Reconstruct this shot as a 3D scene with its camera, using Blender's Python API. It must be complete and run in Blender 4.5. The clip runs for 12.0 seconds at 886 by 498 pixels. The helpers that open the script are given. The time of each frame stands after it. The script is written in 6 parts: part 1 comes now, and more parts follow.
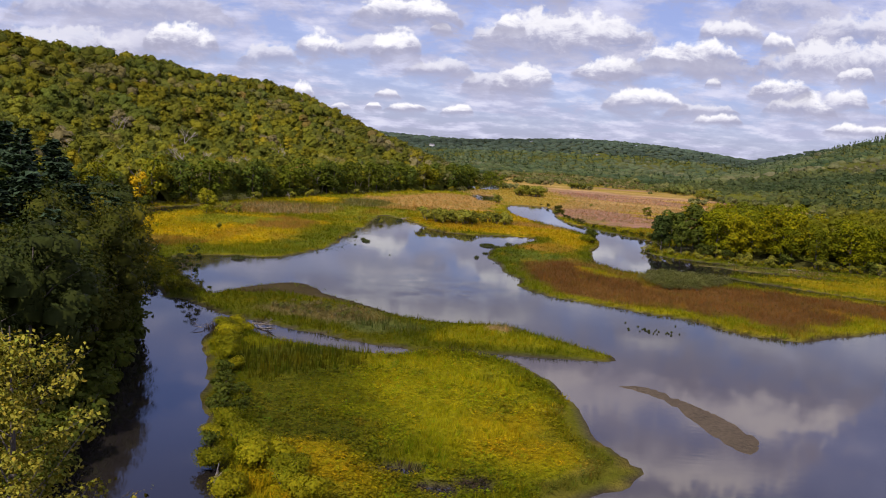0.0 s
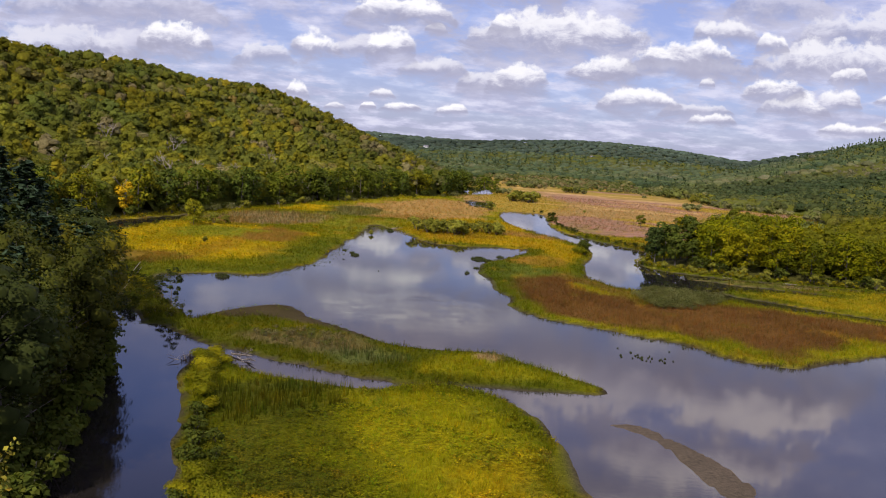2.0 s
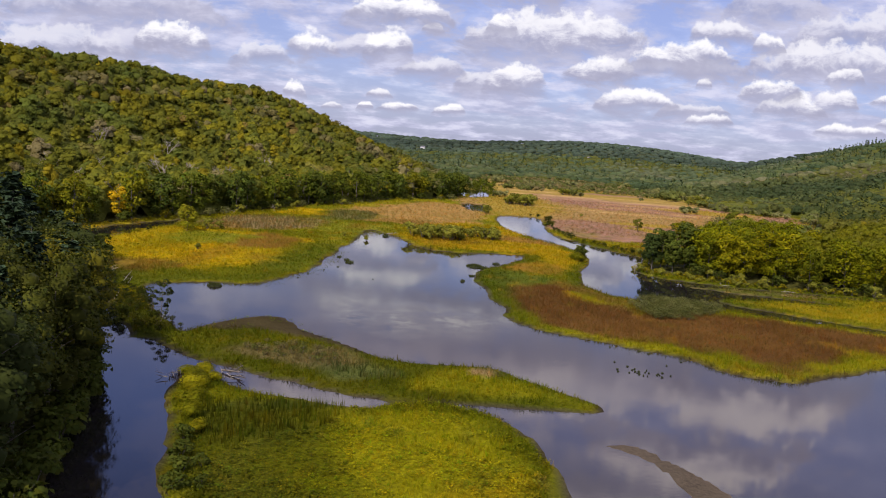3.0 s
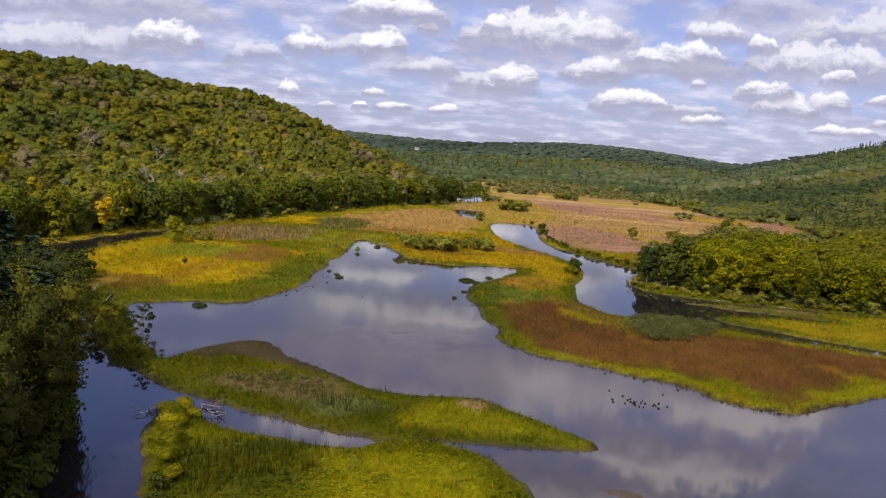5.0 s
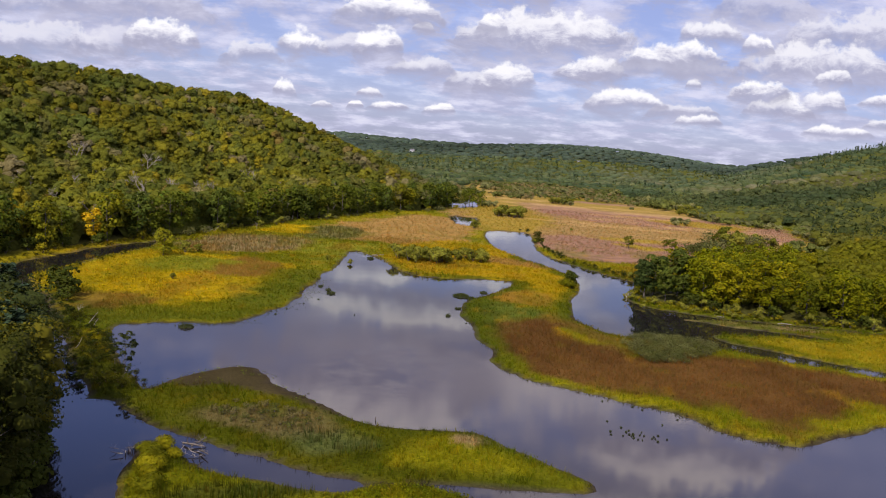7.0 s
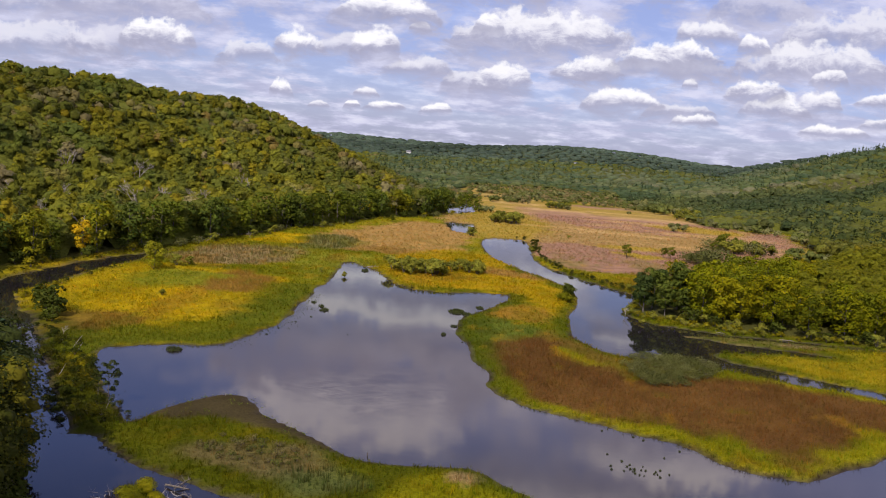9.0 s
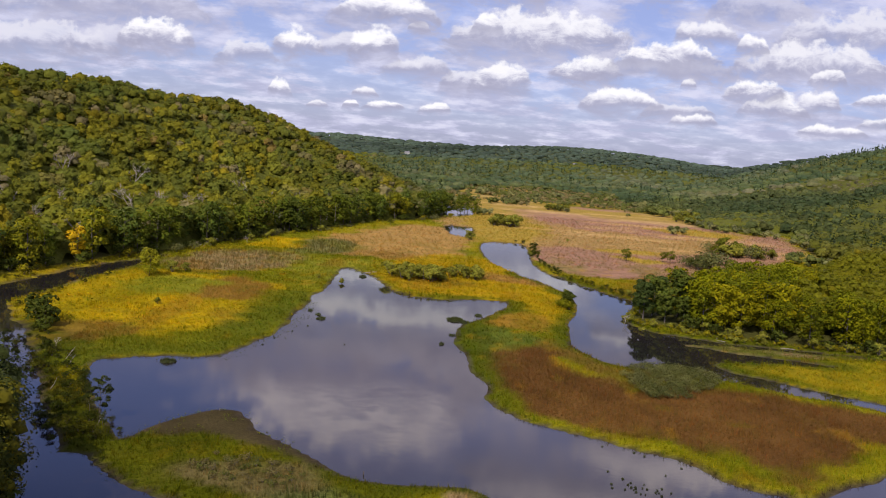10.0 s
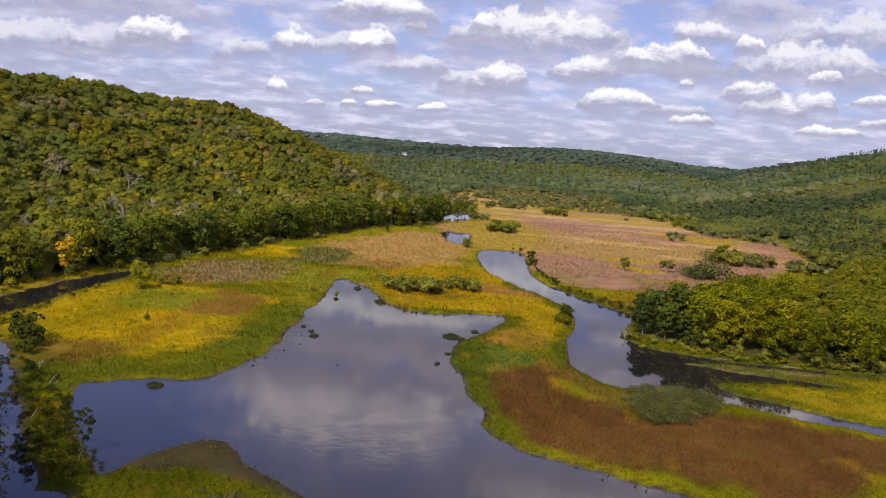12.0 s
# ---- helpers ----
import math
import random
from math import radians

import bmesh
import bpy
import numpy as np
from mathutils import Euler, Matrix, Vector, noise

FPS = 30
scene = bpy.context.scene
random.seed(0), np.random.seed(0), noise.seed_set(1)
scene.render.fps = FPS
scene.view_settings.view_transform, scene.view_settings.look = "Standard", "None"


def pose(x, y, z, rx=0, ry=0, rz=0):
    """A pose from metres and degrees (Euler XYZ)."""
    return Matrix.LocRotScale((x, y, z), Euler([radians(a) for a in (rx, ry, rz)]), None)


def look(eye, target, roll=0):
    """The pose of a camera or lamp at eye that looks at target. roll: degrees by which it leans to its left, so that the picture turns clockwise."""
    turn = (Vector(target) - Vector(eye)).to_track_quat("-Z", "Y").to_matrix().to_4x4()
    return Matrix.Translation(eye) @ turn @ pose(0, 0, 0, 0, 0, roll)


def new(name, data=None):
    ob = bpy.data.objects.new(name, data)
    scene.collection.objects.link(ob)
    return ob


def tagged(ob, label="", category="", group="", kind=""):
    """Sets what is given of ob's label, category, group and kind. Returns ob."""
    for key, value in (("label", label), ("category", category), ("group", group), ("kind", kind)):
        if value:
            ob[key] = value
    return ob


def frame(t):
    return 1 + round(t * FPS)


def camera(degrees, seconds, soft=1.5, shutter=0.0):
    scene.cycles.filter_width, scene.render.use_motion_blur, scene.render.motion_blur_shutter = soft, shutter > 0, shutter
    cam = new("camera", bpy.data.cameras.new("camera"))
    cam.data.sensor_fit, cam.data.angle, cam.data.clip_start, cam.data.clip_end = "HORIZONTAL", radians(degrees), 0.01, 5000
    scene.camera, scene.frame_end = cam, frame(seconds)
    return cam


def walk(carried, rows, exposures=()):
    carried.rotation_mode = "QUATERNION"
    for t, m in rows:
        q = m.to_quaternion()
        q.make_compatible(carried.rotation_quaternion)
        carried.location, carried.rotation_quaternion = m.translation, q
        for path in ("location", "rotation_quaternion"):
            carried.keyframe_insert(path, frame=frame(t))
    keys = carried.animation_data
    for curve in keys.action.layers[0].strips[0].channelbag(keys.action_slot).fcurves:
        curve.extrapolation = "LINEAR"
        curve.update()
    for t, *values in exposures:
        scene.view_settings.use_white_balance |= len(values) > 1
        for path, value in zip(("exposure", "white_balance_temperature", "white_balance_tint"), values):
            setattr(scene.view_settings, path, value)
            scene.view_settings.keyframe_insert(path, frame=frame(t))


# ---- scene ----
cam = camera(56.0, 12.0, soft=1.0)
# seconds, eye, then yaw, pitch and roll in degrees
ROWS = [
    (0.0, -24.18, -250.86, 41.75, 0.372, -6.959, 4.14),
    (1.0, -23.44, -247.47, 44.43, 0.197, -6.962, 4.142),
    (2.0, -22.84, -244.06, 47.1, -0.001, -6.962, 4.198),
    (3.0, -22.38, -240.62, 49.79, -0.207, -6.958, 4.278),
    (4.0, -22.03, -237.14, 52.47, -0.408, -6.953, 4.361),
    (5.0, -21.78, -233.63, 55.16, -0.596, -6.949, 4.43),
    (6.0, -21.6, -230.07, 57.85, -0.763, -6.945, 4.478),
    (7.0, -21.48, -226.48, 60.54, -0.908, -6.944, 4.501),
    (8.0, -21.4, -222.84, 63.22, -1.03, -6.946, 4.507),
    (9.0, -21.33, -219.16, 65.91, -1.132, -6.95, 4.506),
    (10.0, -21.26, -215.44, 68.6, -1.221, -6.959, 4.519),
    (11.0, -21.18, -211.67, 71.28, -1.306, -6.97, 4.57),
    (12.0, -21.05, -207.84, 73.96, -1.4, -6.985, 4.693),
]


def eye_pose(x, y, z, yaw, pitch, roll):
    a, b = radians(yaw), radians(pitch)
    ahead = Vector((-math.sin(a) * math.cos(b), math.cos(a) * math.cos(b), math.sin(b)))
    return look((x, y, z), Vector((x, y, z)) + ahead * 100, roll)


walk(cam, [(row[0], eye_pose(*row[1:])) for row in ROWS])

# ---- light ----
SUN_ELEVATION, SUN_FROM = 49.0, 208.0  # degrees: height, and compass bearing from +y turning to +x
sun_way = Vector((math.sin(radians(SUN_FROM)) * math.cos(radians(SUN_ELEVATION)),
                  math.cos(radians(SUN_FROM)) * math.cos(radians(SUN_ELEVATION)), math.sin(radians(SUN_ELEVATION))))
sun = new("sun", bpy.data.lights.new("sun", "SUN"))
sun.data.energy, sun.data.angle, sun.data.color = 5.0, radians(0.6), (1.0, 0.905, 0.765)
sun.matrix_world = look(sun_way * 500, (0, 0, 0))
scene.view_settings.exposure = 0.0


# ---- node helpers ----
def link(tree, a, b):
    tree.links.new(a, b)


def math_node(tree, op, a, b=None, clamp=False):
    n = tree.nodes.new("ShaderNodeMath")
    n.operation, n.use_clamp = op, clamp
    for i, v in enumerate((a, b)):
        if v is None:
            continue
        if isinstance(v, (int, float)):
            n.inputs[i].default_value = v
        else:
            link(tree, v, n.inputs[i])
    return n.outputs[0]


def remap(tree, value, lo, hi, to_lo=0.0, to_hi=1.0, smooth=True):
    n = tree.nodes.new("ShaderNodeMapRange")
    n.interpolation_type = "SMOOTHSTEP" if smooth else "LINEAR"
    for i, v in zip((1, 2, 3, 4), (lo, hi, to_lo, to_hi)):
        n.inputs[i].default_value = v
    link(tree, value, n.inputs[0])
    return n.outputs[0]


def mix_colour(tree, fac, a, b, blend="MIX"):
    n = tree.nodes.new("ShaderNodeMix")
    n.data_type, n.blend_type = "RGBA", blend
    for socket, v in ((n.inputs[0], fac), (n.inputs[6], a), (n.inputs[7], b)):
        if isinstance(v, (int, float)):
            socket.default_value = v
        elif isinstance(v, tuple):
            socket.default_value = (*v, 1.0)
        else:
            link(tree, v, socket)
    return n.outputs[2]


def noise_node(tree, vector, scale, detail=4.0, rough=0.55, distort=0.0):
    n = tree.nodes.new("ShaderNodeTexNoise")
    n.inputs["Scale"].default_value, n.inputs["Detail"].default_value = scale, detail
    n.inputs["Roughness"].default_value, n.inputs["Distortion"].default_value = rough, distort
    if vector is not None:
        link(tree, vector, n.inputs["Vector"])
    return n.outputs["Fac"]


# ---- sky: blue air, a thin grey veil in streaks, and fair-weather cumulus with lit tops and flat grey bases ----
# each cumulus: sideways and upward slope of its base, half width, height, and how much of it the sun lights
CUMULUS = [
    (0.116, 0.128, 0.118, 0.054, 0.72), (0.269, 0.119, 0.072, 0.034, 1.00), (0.173, 0.097, 0.047, 0.035, 0.90), (0.257, 0.107, 0.103, 0.024, 0.35),
    (-0.167, 0.103, 0.033, 0.031, 1.00), (-0.123, 0.104, 0.034, 0.022, 0.45), (-0.078, 0.105, 0.032, 0.034, 1.00), (-0.332, 0.095, 0.047, 0.039, 0.95),
    (-0.398, 0.088, 0.053, 0.028, 0.35), (0.074, 0.078, 0.040, 0.040, 0.80), (0.029, 0.074, 0.030, 0.025, 0.50), (0.312, 0.150, 0.043, 0.030, 0.65),
    (0.375, 0.089, 0.040, 0.028, 1.00), (0.400, 0.073, 0.045, 0.024, 0.95), (0.452, 0.081, 0.030, 0.031, 0.80), (0.219, 0.067, 0.051, 0.024, 0.90),
    (0.460, 0.113, 0.025, 0.022, 0.75), (0.372, 0.183, 0.068, 0.053, 0.12), (0.479, 0.159, 0.095, 0.046, 0.45), (0.443, 0.122, 0.110, 0.045, 0.60),
]
SMALL_CUMULUS = [
    (0.367, 0.143, 0.021, 0.031, 0.95), (-0.405, 0.129, 0.137, 0.049, 0.08), (-0.470, 0.078, 0.106, 0.039, 0.40), (-0.185, 0.052, 0.015, 0.022, 0.95),
    (-0.085, 0.056, 0.016, 0.014, 0.70), (-0.101, 0.040, 0.011, 0.011, 0.95), (-0.064, 0.041, 0.027, 0.013, 0.95), (-0.002, 0.042, 0.021, 0.018, 0.95),
    (-0.140, 0.038, 0.014, 0.010, 0.60), (0.305, 0.052, 0.031, 0.013, 0.80), (0.473, 0.052, 0.046, 0.013, 0.85), (0.534, 0.066, 0.032, 0.015, 0.80),
    (0.527, 0.091, 0.036, 0.013, 0.80), (-0.027, 0.135, 0.014, 0.013, 0.80), (-0.027, 0.086, 0.044, 0.025, 0.50), (-0.225, 0.087, 0.038, 0.024, 0.45),
    (0.296, 0.095, 0.010, 0.015, 0.80), (0.286, 0.061, 0.046, 0.018, 0.45), (0.053, 0.143, 0.019, 0.031, 1.00),
]
# those overhead, seen in the water alone
HIGH_CUMULUS = [
    (0.150, 0.245, 0.200, 0.100, 0.42),     (-0.030, 0.182, 0.160, 0.050, 0.85),     (-0.070, 0.145, 0.070, 0.036, 0.90), (0.030, 0.190, 0.080, 0.030, 0.50), (-0.070, 0.240, 0.110, 0.040, 0.15), (-0.070, 0.290, 0.190, 0.120, 0.62),
    (0.130, 0.250, 0.070, 0.050, 0.60), (0.400, 0.265, 0.140, 0.085, 0.72), (0.330, 0.350, 0.150, 0.070, 0.72), (0.200, 0.400, 0.150, 0.080, 0.50),
    (0.250, 0.205, 0.050, 0.030, 0.55),
]


def cumulus_group():
    """A node group: one cumulus laid over the sky behind it."""
    tree = bpy.data.node_groups.new("cumulus", "ShaderNodeTree")
    for name, kind in (("Sky", "Color"), ("A", "Float"), ("B", "Float"), ("Billow", "Float"), ("Wisp", "Float"), ("Side", "Float"), ("Base", "Float"), ("Width", "Float"), ("Height", "Float"), ("Lit", "Float")):
        tree.interface.new_socket(name, in_out="INPUT", socket_type="NodeSocket" + kind)
    tree.interface.new_socket("Sky", in_out="OUTPUT", socket_type="NodeSocketColor")
    inn, out = tree.nodes.new("NodeGroupInput"), tree.nodes.new("NodeGroupOutput")
    sky, a, b, billow, wisp, side, base, width, height, lit = list(inn.outputs)[:10]
    # each cloud waits for the one behind it, which keeps the shader small
    behind = math_node(tree, "SUBTRACT", sky, 1000.0)
    a, b = math_node(tree, "MAXIMUM", a, behind), math_node(tree, "MAXIMUM", b, behind)
    off = math_node(tree, "SUBTRACT", a, side)
    u = math_node(tree, "DIVIDE", off, width)
    rise = math_node(tree, "SUBTRACT", math_node(tree, "SUBTRACT", b, base), math_node(tree, "MULTIPLY", off, 0.05))
    v = math_node(tree, "DIVIDE", rise, height)
    arch = math_node(tree, "SUBTRACT", 1.0, math_node(tree, "POWER", math_node(tree, "ABSOLUTE", u), 3.2))
    body = math_node(tree, "SUBTRACT", math_node(tree, "ADD", math_node(tree, "MULTIPLY", arch, 0.9), math_node(tree, "MULTIPLY", billow, 0.85)), v)
    cover_top = remap(tree, body, 0.02, 0.30)
    floor_ = remap(tree, math_node(tree, "ADD", v, math_node(tree, "MULTIPLY", wisp, 1.0)), -0.60, 0.28)
    ends = remap(tree, math_node(tree, "ADD", arch, math_node(tree, "MULTIPLY", wisp, 2.2)), -0.30, 0.45)
    alpha = math_node(tree, "MULTIPLY", math_node(tree, "MULTIPLY", cover_top, floor_), ends)
    high = math_node(tree, "ADD", math_node(tree, "ADD", v, math_node(tree, "MULTIPLY", billow, -0.45)), math_node(tree, "MULTIPLY", wisp, 1.3))
    sunny = math_node(tree, "MULTIPLY", remap(tree, high, 0.08, 0.58), remap(tree, lit, 0.0, 1.0, 0.0, 1.15, False), True)
    rim = math_node(tree, "MULTIPLY", remap(tree, body, 0.55, 0.10), math_node(tree, "MULTIPLY", lit, 0.45))
    sunny = math_node(tree, "MAXIMUM", sunny, math_node(tree, "MULTIPLY", rim, remap(tree, v, 0.1, 0.4)))
    grey = mix_colour(tree, remap(tree, high, -0.1, 0.45), (0.385, 0.38, 0.52), (0.63, 0.625, 0.785))
    tone = mix_colour(tree, sunny, grey, (1.04, 1.02, 1.06))
    # a loose grey skirt round and under the heap
    far_off = math_node(tree, "ADD", math_node(tree, "MULTIPLY", math_node(tree, "MULTIPLY", u, u), 0.30), math_node(tree, "MULTIPLY", math_node(tree, "POWER", math_node(tree, "ABSOLUTE", math_node(tree, "SUBTRACT", v, 0.1)), 2.0), 0.45))
    skirt = remap(tree, math_node(tree, "SUBTRACT", math_node(tree, "MULTIPLY", wisp, 2.6), far_off), -0.55, 0.45, 0.0, 0.62)
    veiled = mix_colour(tree, skirt, sky, mix_colour(tree, remap(tree, v, -0.9, 0.7), (0.42, 0.42, 0.575), (0.66, 0.655, 0.83)))
    link(tree, mix_colour(tree, math_node(tree, "MULTIPLY", alpha, remap(tree, lit, 0.2, 0.7, 0.72, 0.96)), veiled, tone), out.inputs[0])
    return tree


def make_world():
    world = bpy.data.worlds.new("sky")
    world.use_nodes = True
    scene.world = world
    tree = world.node_tree
    tree.nodes.clear()
    coord = tree.nodes.new("ShaderNodeTexCoord")
    unit = tree.nodes.new("ShaderNodeVectorMath")
    unit.operation = "NORMALIZE"
    link(tree, coord.outputs["Generated"], unit.inputs[0])
    way = unit.outputs[0]
    sep = tree.nodes.new("ShaderNodeSeparateXYZ")
    link(tree, way, sep.inputs[0])
    x, y, z = sep.outputs
    air = tree.nodes.new("ShaderNodeTexSky")
    air.sky_type, air.sun_disc = "NISHITA", False
    air.sun_elevation, air.sun_rotation = radians(SUN_ELEVATION), radians(SUN_FROM)
    air.dust_density, air.ozone_density, air.altitude = 1.2, 1.5, 100.0
    blue = mix_colour(tree, 1.0, air.outputs[0], (0.082, 0.088, 0.140), "MULTIPLY")
    # slopes sideways and upward, ahead of the valley
    deep = math_node(tree, "MAXIMUM", y, 0.25)
    a, b = math_node(tree, "DIVIDE", x, deep), math_node(tree, "DIVIDE", z, deep)

    def pattern(sx, sz, scale, detail, rough, distort=0.0):
        at = tree.nodes.new("ShaderNodeCombineXYZ")
        link(tree, math_node(tree, "MULTIPLY", a, sx), at.inputs[0]), link(tree, math_node(tree, "MULTIPLY", b, sz), at.inputs[1]), link(tree, y, at.inputs[2])
        return math_node(tree, "SUBTRACT", noise_node(tree, at.outputs[0], scale, detail, rough, distort), 0.5)

    # a layer of broken grey cloud in perspective: its streaks flatten and shrink towards the horizon
    lift = math_node(tree, "ADD", math_node(tree, "MAXIMUM", z, 0.0), 0.20)
    layer = tree.nodes.new("ShaderNodeCombineXYZ")
    link(tree, math_node(tree, "DIVIDE", x, lift), layer.inputs[0]), link(tree, math_node(tree, "DIVIDE", y, lift), layer.inputs[1])
    sheet = noise_node(tree, layer.outputs[0], 2.1, 8.0, 0.60, 0.4)
    heaps = noise_node(tree, layer.outputs[0], 5.5, 6.0, 0.58)
    veil = remap(tree, math_node(tree, "ADD", math_node(tree, "MULTIPLY", sheet, 0.7), math_node(tree, "MULTIPLY", heaps, 0.3)), 0.37, 0.58)
    veil = math_node(tree, "MAXIMUM", math_node(tree, "MULTIPLY", veil, remap(tree, z, 0.18, 0.30, 0.92, 0.50)), remap(tree, z, 0.0, 0.12, 0.60, 0.42))
    # a clear opening high over the river
    clear = math_node(tree, "MULTIPLY", remap(tree, z, 0.20, 0.30), remap(tree, a, -0.12, -0.28))
    veil = math_node(tree, "MULTIPLY", veil, math_node(tree, "SUBTRACT", 1.0, math_node(tree, "MULTIPLY", clear, 0.85)))
    pale = mix_colour(tree, remap(tree, heaps, 0.40, 0.66), (0.49, 0.495, 0.69), (0.70, 0.70, 0.90))
    back = mix_colour(tree, veil, blue, pale)
    low_heaps = math_node(tree, "MULTIPLY", remap(tree, heaps, 0.54, 0.74), remap(tree, z, 0.11, 0.03, 0.15, 0.55))
    sky = mix_colour(tree, low_heaps, back, (0.84, 0.83, 0.95))
    billow = math_node(tree, "ADD", math_node(tree, "MULTIPLY", pattern(1.0, 1.2, 38.0, 2.5, 0.5), 1.3), math_node(tree, "MULTIPLY", pattern(1.0, 1.1, 105.0, 4.0, 0.6), 0.75))
    wisp = pattern(0.7, 1.5, 30.0, 8.0, 0.66, 0.5)
    group = cumulus_group()
    ahead = sky
    for row in sorted(CUMULUS + SMALL_CUMULUS + HIGH_CUMULUS, key=lambda c: c[4]):
        g = tree.nodes.new("ShaderNodeGroup")
        g.node_tree = group
        for k, socket in enumerate((ahead, a, b, billow, wisp)):
            link(tree, socket, g.inputs[k])
        for k, value in enumerate((*row[:3], row[3] * (0.72 if row[2] < 0.03 else 0.92), row[4])):
            g.inputs[5 + k].default_value = value
        ahead = g.outputs[0]
    sky = mix_colour(tree, remap(tree, y, 0.28, 0.45), sky, ahead)
    # brighter and slightly warmer overhead
    sky = mix_colour(tree, 1.0, sky, remap(tree, z, 0.19, 0.34, 1.0, 1.80), "MULTIPLY")
    warm = mix_colour(tree, remap(tree, z, 0.17, 0.26), (1.0, 1.0, 1.0), (1.11, 1.00, 0.97))
    sky = mix_colour(tree, 1.0, sky, warm, "MULTIPLY")
    bg = tree.nodes.new("ShaderNodeBackground")
    link(tree, sky, bg.inputs[0])
    bg.inputs[1].default_value = 1.0
    out = tree.nodes.new("ShaderNodeOutputWorld")
    link(tree, bg.outputs[0], out.inputs[0])


make_world()


# ---- materials ----
def material(name, rough=0.8):
    mat = bpy.data.materials.new(name)
    mat.use_nodes = True
    tree = mat.node_tree
    shader = tree.nodes["Principled BSDF"]
    shader.inputs["Roughness"].default_value = rough
    return mat, tree, shader


def position(tree):
    return tree.nodes.new("ShaderNodeNewGeometry").outputs["Position"]


def attribute(tree, name="tint"):
    n = tree.nodes.new("ShaderNodeAttribute")
    n.attribute_name = name
    return n.outputs["Color"]


def bump(tree, shader, height, strength, distance):
    n = tree.nodes.new("ShaderNodeBump")
    n.inputs["Strength"].default_value, n.inputs["Distance"].default_value = strength, distance
    link(tree, height, n.inputs["Height"])
    link(tree, n.outputs[0], shader.inputs["Normal"])


def ground_material():
    mat, tree, shader = material("marsh_ground", 0.9)
    p = position(tree)
    broad = remap(tree, noise_node(tree, p, 0.09, 6, 0.6), 0.25, 0.75, 0.72, 1.25, False)
    fine = remap(tree, noise_node(tree, p, 1.4, 7, 0.65), 0.25, 0.75, 0.6, 1.35, False)
    c = mix_colour(tree, 1.0, attribute(tree), math_node(tree, "MULTIPLY", broad, fine), "MULTIPLY")
    link(tree, c, shader.inputs["Base Color"])
    shader.inputs["Specular IOR Level"].default_value = 0.02
    bump(tree, shader, noise_node(tree, p, 1.1, 8, 0.7), 1.0, 0.8)
    return mat


def leaf_material(name, shift=0.0, through_light=0.28, rough=0.55, mottle=0.32, relief=0.0):
    """Leaves and stems tinted by the mesh's own colours, varied from plant to plant and in patches."""
    mat, tree, shader = material(name, rough)
    p = position(tree)
    patch = remap(tree, noise_node(tree, p, 0.45, 6, 0.65), 0.25, 0.75, 1 - mottle, 1 + mottle, False)
    info = tree.nodes.new("ShaderNodeObjectInfo")
    each = remap(tree, info.outputs["Random"], 0.0, 1.0, 0.8 - shift, 1.2 + shift, False)
    c = mix_colour(tree, 1.0, attribute(tree), math_node(tree, "MULTIPLY", patch, each), "MULTIPLY")
    link(tree, c, shader.inputs["Base Color"])
    shader.inputs["Specular IOR Level"].default_value = 0.02
    if relief:
        bump(tree, shader, noise_node(tree, p, 0.8, 5, 0.7), relief, 1.2)
    thin = tree.nodes.new("ShaderNodeBsdfTranslucent")
    link(tree, mix_colour(tree, 1.0, c, (1.1, 1.15, 0.5), "MULTIPLY"), thin.inputs[0])
    mixer = tree.nodes.new("ShaderNodeMixShader")
    mixer.inputs[0].default_value = through_light
    link(tree, shader.outputs[0], mixer.inputs[1]), link(tree, thin.outputs[0], mixer.inputs[2])
    link(tree, mixer.outputs[0], tree.nodes["Material Output"].inputs[0])
    return mat


def bark_material(name, dark, pale, scale=3.0):
    mat, tree, shader = material(name, 0.85)
    p = position(tree)
    stretched = tree.nodes.new("ShaderNodeVectorMath")
    stretched.operation, stretched.inputs[1].default_value = "MULTIPLY", (1, 1, 0.2)
    link(tree, p, stretched.inputs[0])
    n = noise_node(tree, stretched.outputs[0], scale, 6, 0.65)
    link(tree, mix_colour(tree, remap(tree, n, 0.3, 0.7), dark, pale), shader.inputs["Base Color"])
    bump(tree, shader, n, 0.8, 0.05)
    return mat


BREEZE = (-30.0, -4.0)


